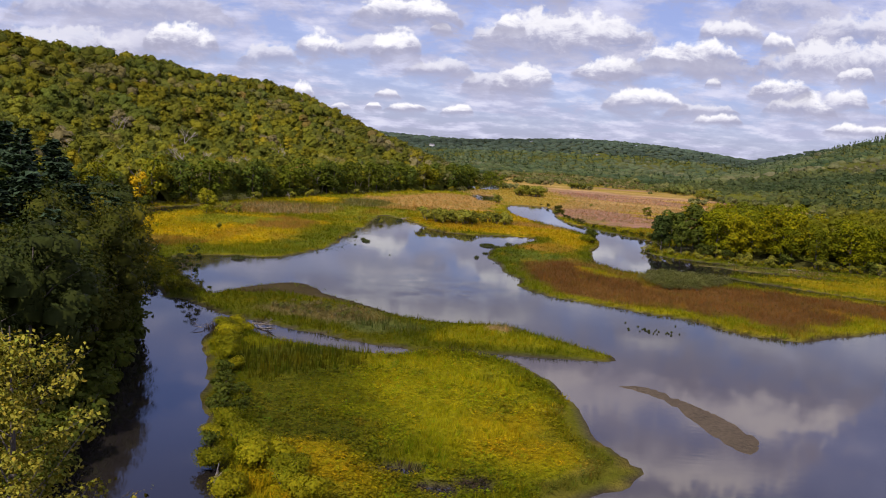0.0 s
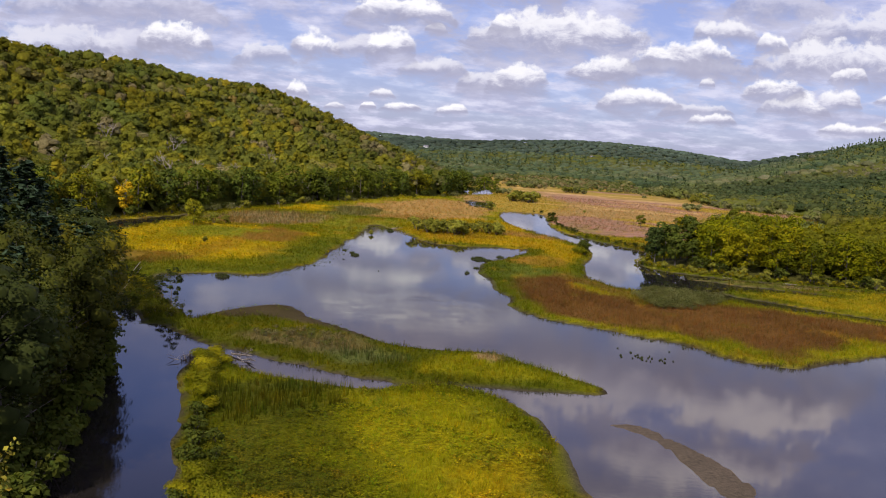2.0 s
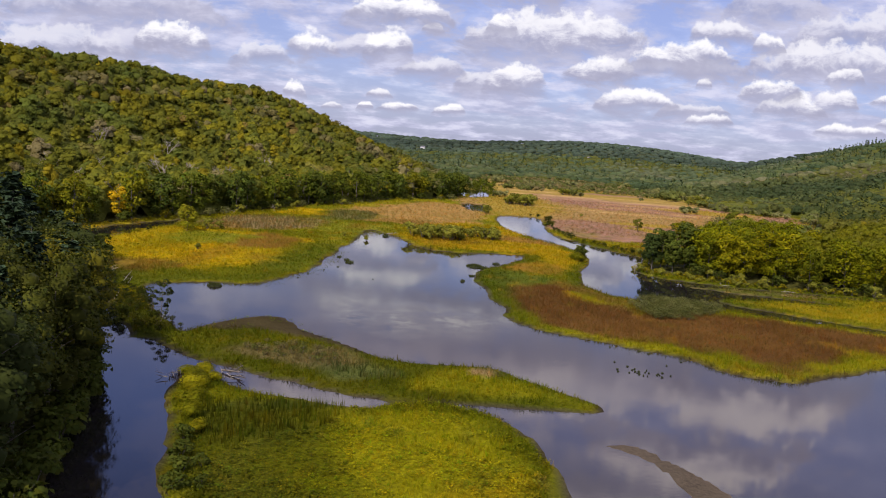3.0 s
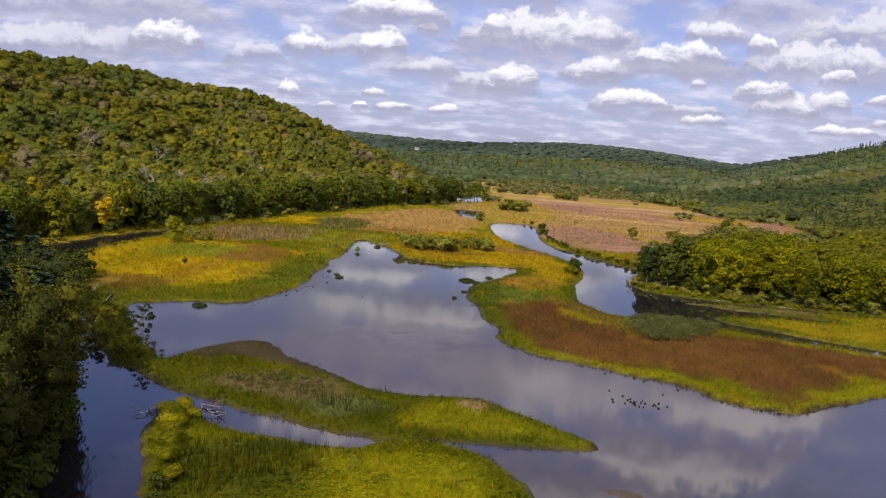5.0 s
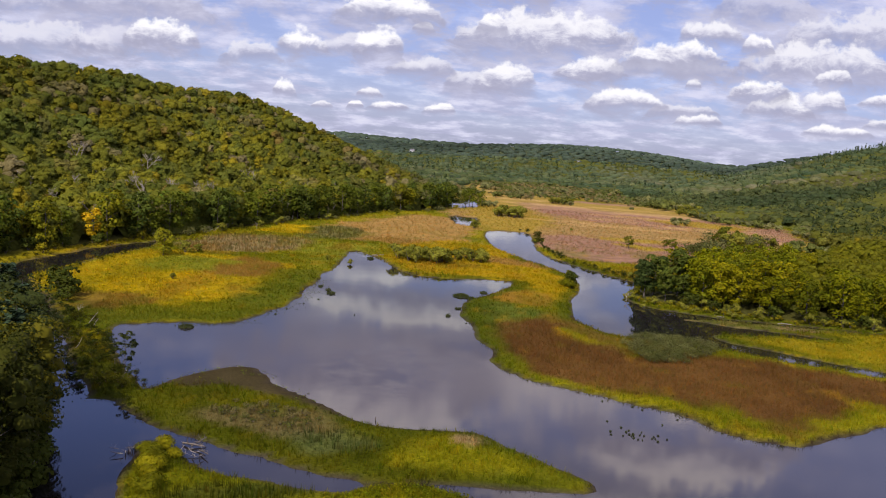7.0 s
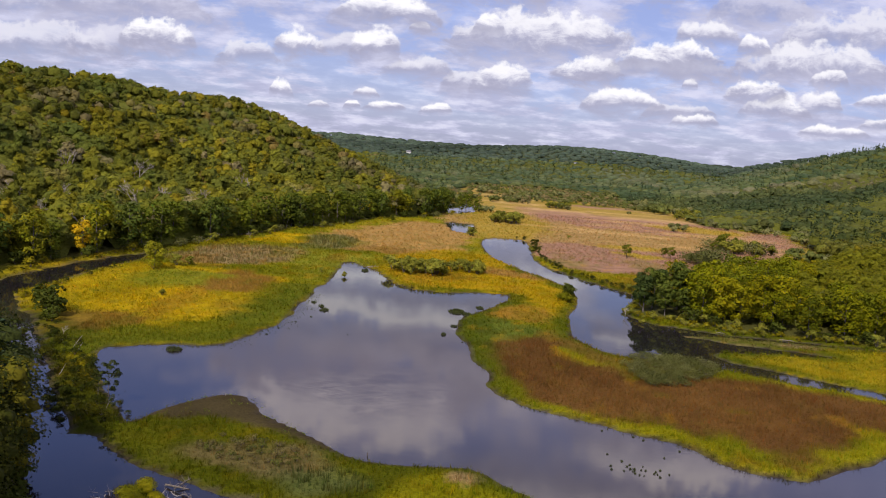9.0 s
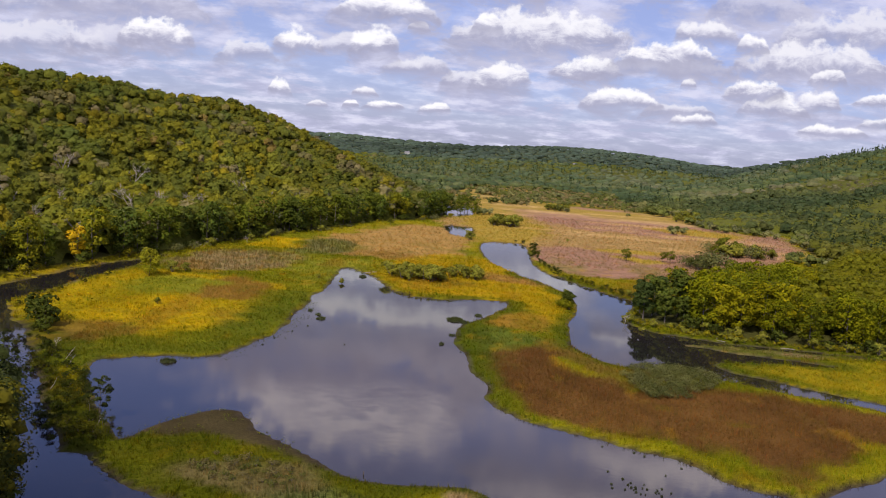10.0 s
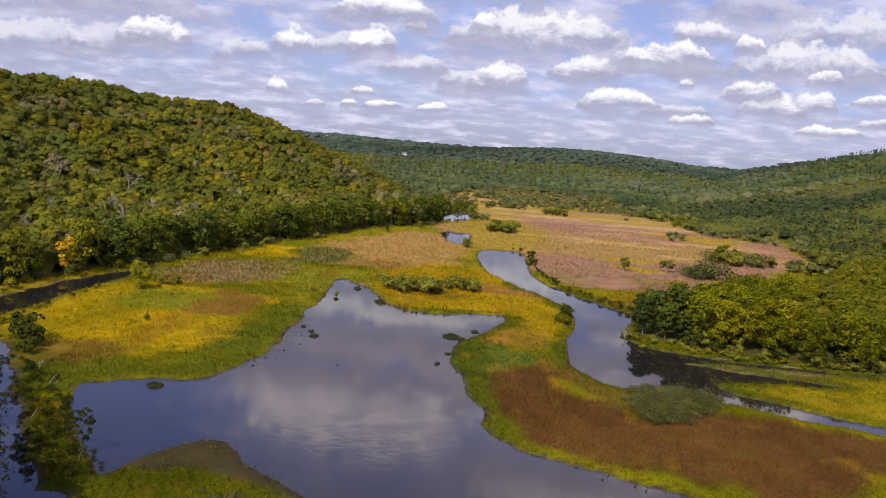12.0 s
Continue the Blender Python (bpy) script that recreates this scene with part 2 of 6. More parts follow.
def water_material():
    mat, tree, shader = material("water_surface", 0.035)
    p = position(tree)
    murk = noise_node(tree, p, 0.02, 4, 0.6)
    link(tree, mix_colour(tree, remap(tree, murk, 0.3, 0.7), (0.009, 0.008, 0.008), (0.015, 0.012, 0.010)), shader.inputs["Base Color"])
    shader.inputs["IOR"].default_value = 1.33
    calm = remap(tree, noise_node(tree, p, 0.016, 3, 0.5), 0.42, 0.62, 0.15, 1.0)
    # a light breeze ruffles the middle of the pond
    away = tree.nodes.new("ShaderNodeVectorMath")
    away.operation, away.inputs[1].default_value = "DISTANCE", (BREEZE[0], BREEZE[1], 0.0)
    link(tree, p, away.inputs[0])
    breeze = math_node(tree, "MULTIPLY", remap(tree, away.outputs["Value"], 34.0, 8.0), remap(tree, noise_node(tree, p, 0.09, 3, 0.6), 0.40, 0.62, 0.0, 5.0))
    calm = math_node(tree, "ADD", calm, breeze)
    long_wave = tree.nodes.new("ShaderNodeVectorMath")
    long_wave.operation, long_wave.inputs[1].default_value = "MULTIPLY", (0.45, 1.0, 1.0)
    link(tree, p, long_wave.inputs[0])
    ripple = noise_node(tree, long_wave.outputs[0], 1.3, 4, 0.6)
    swell = noise_node(tree, p, 0.12, 2, 0.5)
    height = math_node(tree, "ADD", math_node(tree, "MULTIPLY", ripple, calm), math_node(tree, "MULTIPLY", swell, 1.2))
    bump(tree, shader, height, 0.06, 0.10)
    return mat


GROUND, WATER = ground_material(), water_material()
LEAF, NEEDLE = leaf_material("tree_leaves"), leaf_material("pine_needles", 0.05, 0.12, 0.6)
GRASS = leaf_material("marsh_plants", 0.0, 0.30, 0.6)
WOODS = leaf_material("woodland_leaves", 0.0, 0.36, 0.6, 0.34, 1.0)
BARK = bark_material("grey_brown_bark", (0.045, 0.035, 0.028), (0.16, 0.13, 0.10))
PALE_BARK = bark_material("pale_bare_bark", (0.20, 0.165, 0.125), (0.38, 0.325, 0.255))
DEAD = bark_material("bleached_dead_wood", (0.12, 0.10, 0.085), (0.30, 0.26, 0.215))


# ---- plan of the valley ----
def lattice(ix, iy, seed):
    h = (ix.astype(np.int64) * 374761393 + iy.astype(np.int64) * 668265263 + seed * 974634797) & 0xFFFFFFFF
    h = ((h ^ (h >> 13)) * 1274126177) & 0xFFFFFFFF
    h = ((h ^ (h >> 16)) * 2246822519) & 0xFFFFFFFF
    return ((h ^ (h >> 13)) & 0xFFFFFF) / float(0xFFFFFF)


def value_noise(x, y, size, seed):
    u, v = np.asarray(x, float) / size, np.asarray(y, float) / size
    iu, iv = np.floor(u), np.floor(v)
    fu, fv = u - iu, v - iv
    fu, fv = fu * fu * (3 - 2 * fu), fv * fv * (3 - 2 * fv)
    a, b = lattice(iu, iv, seed), lattice(iu + 1, iv, seed)
    c, d = lattice(iu, iv + 1, seed), lattice(iu + 1, iv + 1, seed)
    return (a * (1 - fu) + b * fu) * (1 - fv) + (c * (1 - fu) + d * fu) * fv


def fractal(x, y, size, seed, octaves=4):
    """Noise about zero, within about one."""
    total, amp, norm = 0.0, 1.0, 0.0
    for k in range(octaves):
        total = total + amp * (value_noise(x, y, size / 2**k, seed + 17 * k) * 2 - 1)
        norm, amp = norm + amp, amp * 0.55
    return total / norm * 1.5


def step(lo, hi, v):
    t = np.clip((v - lo) / (hi - lo), 0, 1)
    return t * t * (3 - 2 * t)


def rounded(points, per=4):
    """A closed outline through the points, rounded between them."""
    p = np.array(points, float)
    a, b, c, d = np.roll(p, 1, 0), p, np.roll(p, -1, 0), np.roll(p, -2, 0)
    out = []
    for k in range(per):
        t = k / per
        out.append(0.5 * (2 * b + (c - a) * t + (2 * a - 5 * b + 4 * c - d) * t**2 + (3 * b - a - 3 * c + d) * t**3))
    return np.stack(out, 1).reshape(-1, 2)


def inside_depth(points, x, y, margin=60.0, per=3):
    """How far each place lies inside the outline; outside it is less than zero."""
    p = rounded(points, per) if per > 1 else np.array(points, float)
    x, y = np.asarray(x, float), np.asarray(y, float)
    lo, hi = p.min(0), p.max(0)
    out = -np.maximum(np.maximum(lo[0] - x, x - hi[0]), np.maximum(lo[1] - y, y - hi[1]))
    near = out > -margin
    out = np.minimum(out, -margin)
    px, py = x[near], y[near]
    best, odd = np.full(px.shape, 1e18), np.zeros(px.shape, bool)
    for (ax, ay), (bx, by) in zip(p, np.roll(p, -1, 0)):
        dx, dy = bx - ax, by - ay
        t = np.clip(((px - ax) * dx + (py - ay) * dy) / (dx * dx + dy * dy + 1e-12), 0, 1)
        best = np.minimum(best, (px - ax - t * dx) ** 2 + (py - ay - t * dy) ** 2)
        if ay != by:
            odd ^= ((ay > py) != (by > py)) & (px < (bx - ax) * (py - ay) / (by - ay) + ax)
    out[near] = np.where(odd, 1, -1) * np.sqrt(best)
    return out


def along(line, x, y):
    """How far inside a stream of changing half width (rows of x, y, half width) each place lies."""
    out = np.full(np.shape(x), -1e9)
    for (ax, ay, aw), (bx, by, bw) in zip(line, line[1:]):
        dx, dy = bx - ax, by - ay
        t = np.clip(((x - ax) * dx + (y - ay) * dy) / (dx * dx + dy * dy), 0, 1)
        out = np.maximum(out, aw + (bw - aw) * t - np.hypot(x - ax - t * dx, y - ay - t * dy))
    return out


# the open water, round the basin: east side, the near side, the wooded river bank, the spit, the west side
EAST_SHORE = [(-61, 229), (-56, 222), (-48, 210), (-42, 190), (-33, 168), (-26, 159), (-11, 157), (5, 162), (15, 164), (18, 156), (13, 138),
              (5, 122), (-2, 110), (-7, 97), (-8, 76), (-5, 62), (-4, 43), (-2, 29), (0, 15), (0, 2), (11, -9), (23, -17), (40, -27), (50, -41),
              (63, -46), (81, -37), (100, -24), (140, -10)]
NEAR_SIDE = [(190, -20), (230, -120), (170, -300), (40, -380), (-60, -380)]
RIVER_BANK = [(-50, -240), (-54, -196), (-63, -174), (-68, -160), (-73, -138), (-80, -112), (-87, -86), (-96, -66), (-101, -54)]
SPIT = [(-91, -49), (-84, -54), (-76, -61), (-68, -66), (-61, -70), (-52, -75), (-44, -78), (-38, -81), (-32, -83), (-24, -84), (-15, -82), (-5, -82),
        (6, -82), (12, -81), (14, -78), (10, -72), (3, -67), (-3, -60), (-9, -53), (-17, -53), (-27, -53), (-35, -50), (-40, -45), (-47, -37),
        (-55, -29), (-64, -17), (-70, -16), (-77, -22), (-81, -31), (-84, -40)]
WEST_SHORE = [(-90, -31), (-100, -14), (-109, 3), (-114, 19), (-106, 26), (-95, 30), (-87, 32), (-78, 42), (-74, 56), (-71, 76), (-69, 99), (-69, 130),
              (-67, 156), (-64, 178), (-66, 218)]
BASIN = EAST_SHORE + NEAR_SIDE + RIVER_BANK + SPIT + WEST_SHORE
RIVER = [(-162, 228, 2), (-164.5, 203, 4.5), (-171, 174, 7.5), (-176, 148, 9), (-178.5, 122, 10), (-181, 92, 9), (-168, 58, 9), (-147, 30, 9), (-131, 4, 7), (-118, -22, 7), (-102, -48, 7)]
SIDE_CHANNEL = [(21, 400), (19, 313), (29, 263), (44, 224), (53, 190), (49, 151), (42, 127), (36, 89), (38, 72), (46, 60), (57, 56), (66, 55), (80, 49),
                (93, 41), (119, 27), (165, 8), (215, -5), (230, 80), (157, 97), (124, 104), (102, 106), (79, 116), (67, 132), (71, 152), (83, 187),
                (76, 206), (63, 233), (50, 273), (47, 316), (53, 403), (40, 412)]
FAR_POND = [(-4, 522), (18, 515), (17, 480), (14, 441), (1, 440), (-5, 480)]
FARTHER_POND = [(-7, 766), (30, 778), (28, 720), (25, 660), (0, 626), (-6, 700)]
POOLS = [(-30, -147, 0.5), (-28, -148, 1.6), (-26, -147.5, 0.5)], [(-20, -151, 0.4), (-18.5, -151.5, 1.1)], [(-25, -153, 0.4), (-23, -153.5, 0.9)]
FAR_STREAM = [(215, 1085, 2), (232, 1090, 13), (248, 1088, 13), (290, 1110, 2)]
NEAR_ISLAND = [(-74, -77), (-71, -71), (-66, -74), (-58, -83), (-50, -86), (-40, -89), (-33, -88), (-27, -84), (-15, -84), (-8, -90), (-3, -105),
               (-1, -119), (0, -130), (3, -138), (4, -143), (1, -149), (-5, -153), (-14, -160), (-22, -175), (-36, -182), (-46, -172), (-49, -158),
               (-52, -149), (-56, -137), (-61, -122), (-64, -108), (-69, -96)]
STRIP = [(80, 99), (101, 102), (157, 98), (215, 90), (205, 11), (160, 17), (125, 33), (101, 49), (86, 61), (83, 71), (92, 76), (110, 78), (130, 80), (112, 86), (96, 92)]
MUD_BAR = [(8, -99), (15, -99), (20, -107), (24, -115), (26, -125), (22, -132), (19, -123), (16, -107), (11, -101)]
MUDFLAT = [(-82, -32), (-76, -20), (-70, -15), (-63, -16), (-54, -28), (-46, -35), (-38, -44), (-33, -50), (-40, -48), (-50, -41), (-58, -37), (-68, -32), (-76, -36)]
# wooded ground
WEST_HILL = [(-240, 60), (-208, 108), (-197, 150), (-185, 176), (-175, 212), (-161, 236), (-152, 275), (-141, 298), (-124, 355), (-100, 407), (-69, 495),
             (-27, 555), (-5, 610), (2, 700), (-25, 800), (-90, 1000), (-250, 1250), (-700, 1500), (-3000, 1500), (-3000, -900), (-700, -900), (-420, -200)]
BANK_WOOD = [(-51, -240), (-55, -196), (-64, -174), (-69, -160), (-74, -138), (-81, -112), (-88, -86), (-98, -66), (-112, -44), (-126, -20), (-141, 4), (-158, 26),
             (-190, 40), (-240, 30), (-380, -150), (-380, -500), (-51, -500)]
EAST_WOOD = [(68, 140), (83, 130), (94, 122), (112, 114), (136, 108), (160, 104), (240, 98), (420, 110), (420, 420), (330, 440), (290, 395), (262, 355), (197, 270),
             (150, 214), (112, 180), (90, 168)]
EAST_HILL = [(290, 400), (306, 480), (352, 590), (384, 690), (345, 715), (312, 690), (285, 725), (300, 790), (344, 880), (330, 960), (290, 985), (285, 1093), (320, 1300), (520, 2000),
             (900, 2700), (4000, 2700), (4000, -400), (500, -400), (400, 100), (380, 330)]
MEADOW = [(40, 400), (70, 300), (90, 235), (104, 258), (140, 300), (162, 300), (222, 370), (295, 480), (340, 600), (366, 680), (320, 650), (275, 710), (292, 800), (335, 890), (240, 890), (155, 842),
          (70, 830), (30, 640)]


def water_depth(x, y):
    """How far inside the water a place lies, with ragged banks; less than zero on land."""
    x, y = np.asarray(x, float), np.asarray(y, float)
    w = inside_depth(BASIN, x, y)
    for body in (SIDE_CHANNEL, FAR_POND, FARTHER_POND):
        w = np.maximum(w, inside_depth(body, x, y))
    w = np.maximum(w, np.maximum(along(RIVER, x, y) + 2.4 * fractal(x, y, 17, 7, 3), along(FAR_STREAM, x, y)))
    for land in (NEAR_ISLAND, STRIP):
        w = np.minimum(w, -inside_depth(land, x, y))
    for pool in POOLS:
        w = np.maximum(w, along(pool, x, y))
    return w + 1.7 * fractal(x, y, 11, 5, 4)


def hill_height(x, y):
    west, bank = inside_depth(WEST_HILL, x, y, 400), inside_depth(BANK_WOOD, x, y, 80)
    east, wood = inside_depth(EAST_HILL, x, y, 400), inside_depth(EAST_WOOD, x, y, 80)
    h = 84 * step(0, 255, west) * (1 + 0.10 * fractal(x, y, 170, 3, 3) * step(40, 200, west))
    h = h + 9 * step(0, 60, bank) + 2.0 * step(0, 25, wood)
    h = h + 165 * step(0, 820, east) * (1 + 0.14 * fractal(x, y, 420, 9, 4))
    h = h + 9 * step(5, 50, west) * np.exp(-((x + 55) / 60) ** 2 - ((y - 600) / 130) ** 2)
    far = 78 * np.exp(-((x - 470) / 620) ** 2 - ((y - 2450) / 420) ** 2)
    ridge = (58 + 12 * fractal(x, y, 900, 21, 3)) * np.exp(-((y - 3650) / 520) ** 2)
    lift = 12 * step(1200, 2400, y) + (32 * np.exp(-((x + 620) / 480) ** 2 - ((y - 2500) / 500) ** 2))
    return np.maximum(h, far + ridge + lift)


def ground_height(x, y, water=None):
    w = water_depth(x, y) if water is None else water
    shore = np.clip(-w, -6, 60)
    z = np.where(shore > 0, 0.05 * np.minimum(shore, 1.5) + 0.55 * step(0.3, 3.2, shore), 0.14 * shore)
    z = z + np.where(shore > 2, 0.12 * fractal(x, y, 5, 31, 3), 0)
    bar = inside_depth(MUD_BAR, x, y)
    z = np.where(bar > -2, np.maximum(z, 0.005 + 0.03 * np.clip(bar, -6, 1)), z)
    h = hill_height(x, y)
    return np.where(shore > 0, z + h, z)


# colours of the plant cover, each on its own patch of the marsh
GREEN, GOLD, OLIVE, MUD_AND_SHADE = (0.115, 0.120, 0.003), (0.35, 0.248, 0.003), (0.185, 0.165, 0.005), (0.040, 0.030, 0.020)
# RUST is the weeds' brown, deepened for a cloud's shadow over them
RUST, TAN, PINK, STRAW = (0.094, 0.048, 0.012), (0.270, 0.178, 0.060), (0.240, 0.140, 0.084), (0.185, 0.14, 0.055)
REED, LIME, FOREST = (0.042, 0.056, 0.008), (0.215, 0.208, 0.004), (0.060, 0.058, 0.014)
ISLAND_REEDS = [(-62, -94), (-42, -88), (-38, -96), (-46, -110), (-56, -117)]
SPIT_REEDS = [(-46, -62), (-36, -60), (-28, -66), (-38, -72)]
PATCHES = [
    (((30, 400), (60, 390), (132, 388), (175, 357), (261, 427), (339, 599), (290, 720), (180, 800), (60, 760), (20, 640), (-10, 560)), TAN, 8, 0.9),
    (((-175, 90), (-157, 165), (-117, 176), (-80, 156), (-77, 106), (-92, 70), (-109, 48), (-140, 55), (-160, 72)), (0.30, 0.228, 0.004), 5, 0.9),
    (((-123, 146), (-111, 177), (-92, 162), (-84, 130), (-97, 116), (-114, 124)), (0.17, 0.098, 0.018), 4, 0.9),
    (((-145, 130), (-137, 162), (-117, 163), (-112, 137), (-128, 119)), (0.165, 0.180, 0.010), 4, 0.9),
    (((-150, 206), (-134, 262), (-94, 266), (-86, 228), (-112, 195), (-137, 184)), STRAW, 4, 0.9),
    (((-101, 310), (-75, 407), (-36, 490), (2, 482), (12, 379), (-9, 287), (-53, 275), (-91, 290)), (0.28, 0.175, 0.05), 6, 0.9),
    (((-105, 294), (-92, 345), (-67, 345), (-71, 289), (-97, 267)), (0.085, 0.105, 0.03), 4, 0.8),
    (((-128, 300), (-112, 340), (-98, 300), (-112, 280)), GOLD, 4, 0.9),
    (((-85, 248), (-55, 263), (-50, 225), (-69, 176), (-85, 209)), (0.19, 0.20, 0.015), 4, 0.8),
    (((-45, 243), (-16, 307), (15, 300), (45, 234), (51, 176), (38, 116), (24, 131), (16, 165), (-20, 163), (-35, 180)), (0.29, 0.205, 0.004), 4, 0.9),
    (((8, 240), (35, 245), (45, 215), (20, 215)), (0.22, 0.12, 0.04), 4, 0.7),
    (((8, 122), (24, 140), (32, 110), (20, 100), (4, 108)), (0.27, 0.15, 0.02), 3, 0.8),
    (((2, 30), (6, 70), (22, 76), (32, 50), (42, 24), (73, 36), (95, 30), (120, 14), (112, -10), (88, -14), (80, -31), (62, -33), (46, -20), (20, -4), (6, 6)), RUST, 4, 0.95),
    (((-5, 93), (8, 106), (25, 86), (10, 60), (-3, 60)), (0.085, 0.12, 0.015), 3, 0.8),
    (((54, 372), (85, 415), (140, 425), (185, 400), (155, 345), (114, 286), (86, 258), (58, 285)), PINK, 5, 0.95),
    (((60, 830), (240, 930), (300, 760), (268, 590), (167, 560), (92, 640)), PINK, 14, 0.95),
    (((110, 262), (160, 305), (222, 372), (292, 482), (340, 600), (362, 676), (300, 620), (250, 520), (200, 440), (140, 372), (112, 320)), PINK, 6, 0.85),
    (((112, 372), (128, 376), (150, 368), (146, 352), (124, 344)), (0.27, 0.205, 0.012), 4, 0.85),
    (((205, 640), (262, 690), (300, 640), (268, 590)), (0.27, 0.205, 0.012), 6, 0.8),
    (ISLAND_REEDS, REED, 2, 0.85),
    (((-53, -119), (-44, -119), (-36, -141), (-46, -146)), (0.12, 0.125, 0.015), 3, 0.7),
    (((-40, -95), (-8, -94), (-3, -118), (2, -140), (-14, -146), (-30, -130), (-36, -112)), LIME, 4, 0.85),
    (((-60, -97), (-44, -96), (-38, -112), (-34, -134), (-30, -152), (-44, -154), (-54, -138), (-60, -118)), (0.055, 0.064, 0.003), 4, 0.85),
    (((-48, -144), (-40, -141), (-33, -147), (-32, -158), (-44, -160)), (0.27, 0.205, 0.004), 2, 0.8),
    (((-16, -122), (-6, -120), (2, -136), (-6, -142), (-18, -136)), (0.27, 0.205, 0.004), 3, 0.7),
    # plants of the river neck, cloud shadow included in the dark green
    (((-152, 50), (-128, 22), (-112, -2), (-98, -26), (-88, -38), (-86, -48), (-94, -46), (-104, -32), (-118, -10), (-134, 14), (-150, 36)), (0.036, 0.043, 0.003), 2, 0.95),
    (((-66, -53), (-46, -48), (-37, -57), (-43, -64), (-63, -59)), (0.15, 0.12, 0.045), 2, 0.7),
    (SPIT_REEDS, (0.075, 0.095, 0.025), 2, 0.7),
    (((-22, -62), (-6, -62), (8, -76), (-10, -78), (-26, -76)), LIME, 2, 0.6),
    (((90, 60), (120, 45), (200, 40), (200, 84), (120, 90), (92, 84)), (0.235, 0.188, 0.006), 3, 0.85),
    (((82, 97), (101, 99), (150, 94), (120, 88), (95, 86)), (0.19, 0.14, 0.07), 2, 0.9),
    (((-148, 76), (-150, 90), (-144, 104), (-130, 117), (-106, 110), (-96, 99), (-97, 80), (-105, 64), (-120, 66), (-134, 66)), GOLD, 5, 0.75),
    (((-10, 112), (-9, 60), (-4, 20), (2, 4), (9, 10), (5, 34), (5, 62), (8, 98), (4, 112)), (0.050, 0.068, 0.004), 3, 0.85),
    (((20, 78), (32, 86), (48, 66), (58, 54), (46, 30), (30, 52)), (0.115, 0.075, 0.012), 4, 0.75),
    (((-4, -120), (2, -130), (5, -143), (0, -150), (-9, -156), (-10, -151), (-3, -143), (-3, -132)), (0.165, 0.130, 0.028), 1.2, 0.8),
    (((-13, -58), (-8, -58), (-6, -61), (-11, -62)), (0.28, 0.19, 0.09), 0.6, 0.9),
    (((-202, 105), (-192, 150), (-184, 178), (-173, 212), (-168, 212), (-178, 178), (-184, 150), (-188, 122)), (0.25, 0.205, 0.006), 2, 0.9),
    # upper end of the neck, its green also darkened for cloud shadow
    (((-152, 62), (-138, 52), (-120, 36), (-112, 20), (-128, 22), (-148, 44)), (0.045, 0.056, 0.004), 3, 0.9),
    (((15, 425), (58, 418), (88, 520), (84, 690), (64, 820), (20, 800), (8, 600)), (0.25, 0.190, 0.016), 9, 0.75),
    (((95, 415), (150, 425), (160, 400), (120, 392)), (0.27, 0.205, 0.012), 5, 0.8),
    (((-140, 60), (-129, 68), (-115, 61), (-112, 48), (-128, 42)), (0.135, 0.085, 0.014), 3, 0.8),
    (((-90, 225), (-82, 271), (-67, 236), (-65, 186), (-76, 153)), (0.150, 0.165, 0.010), 4, 0.7),
]


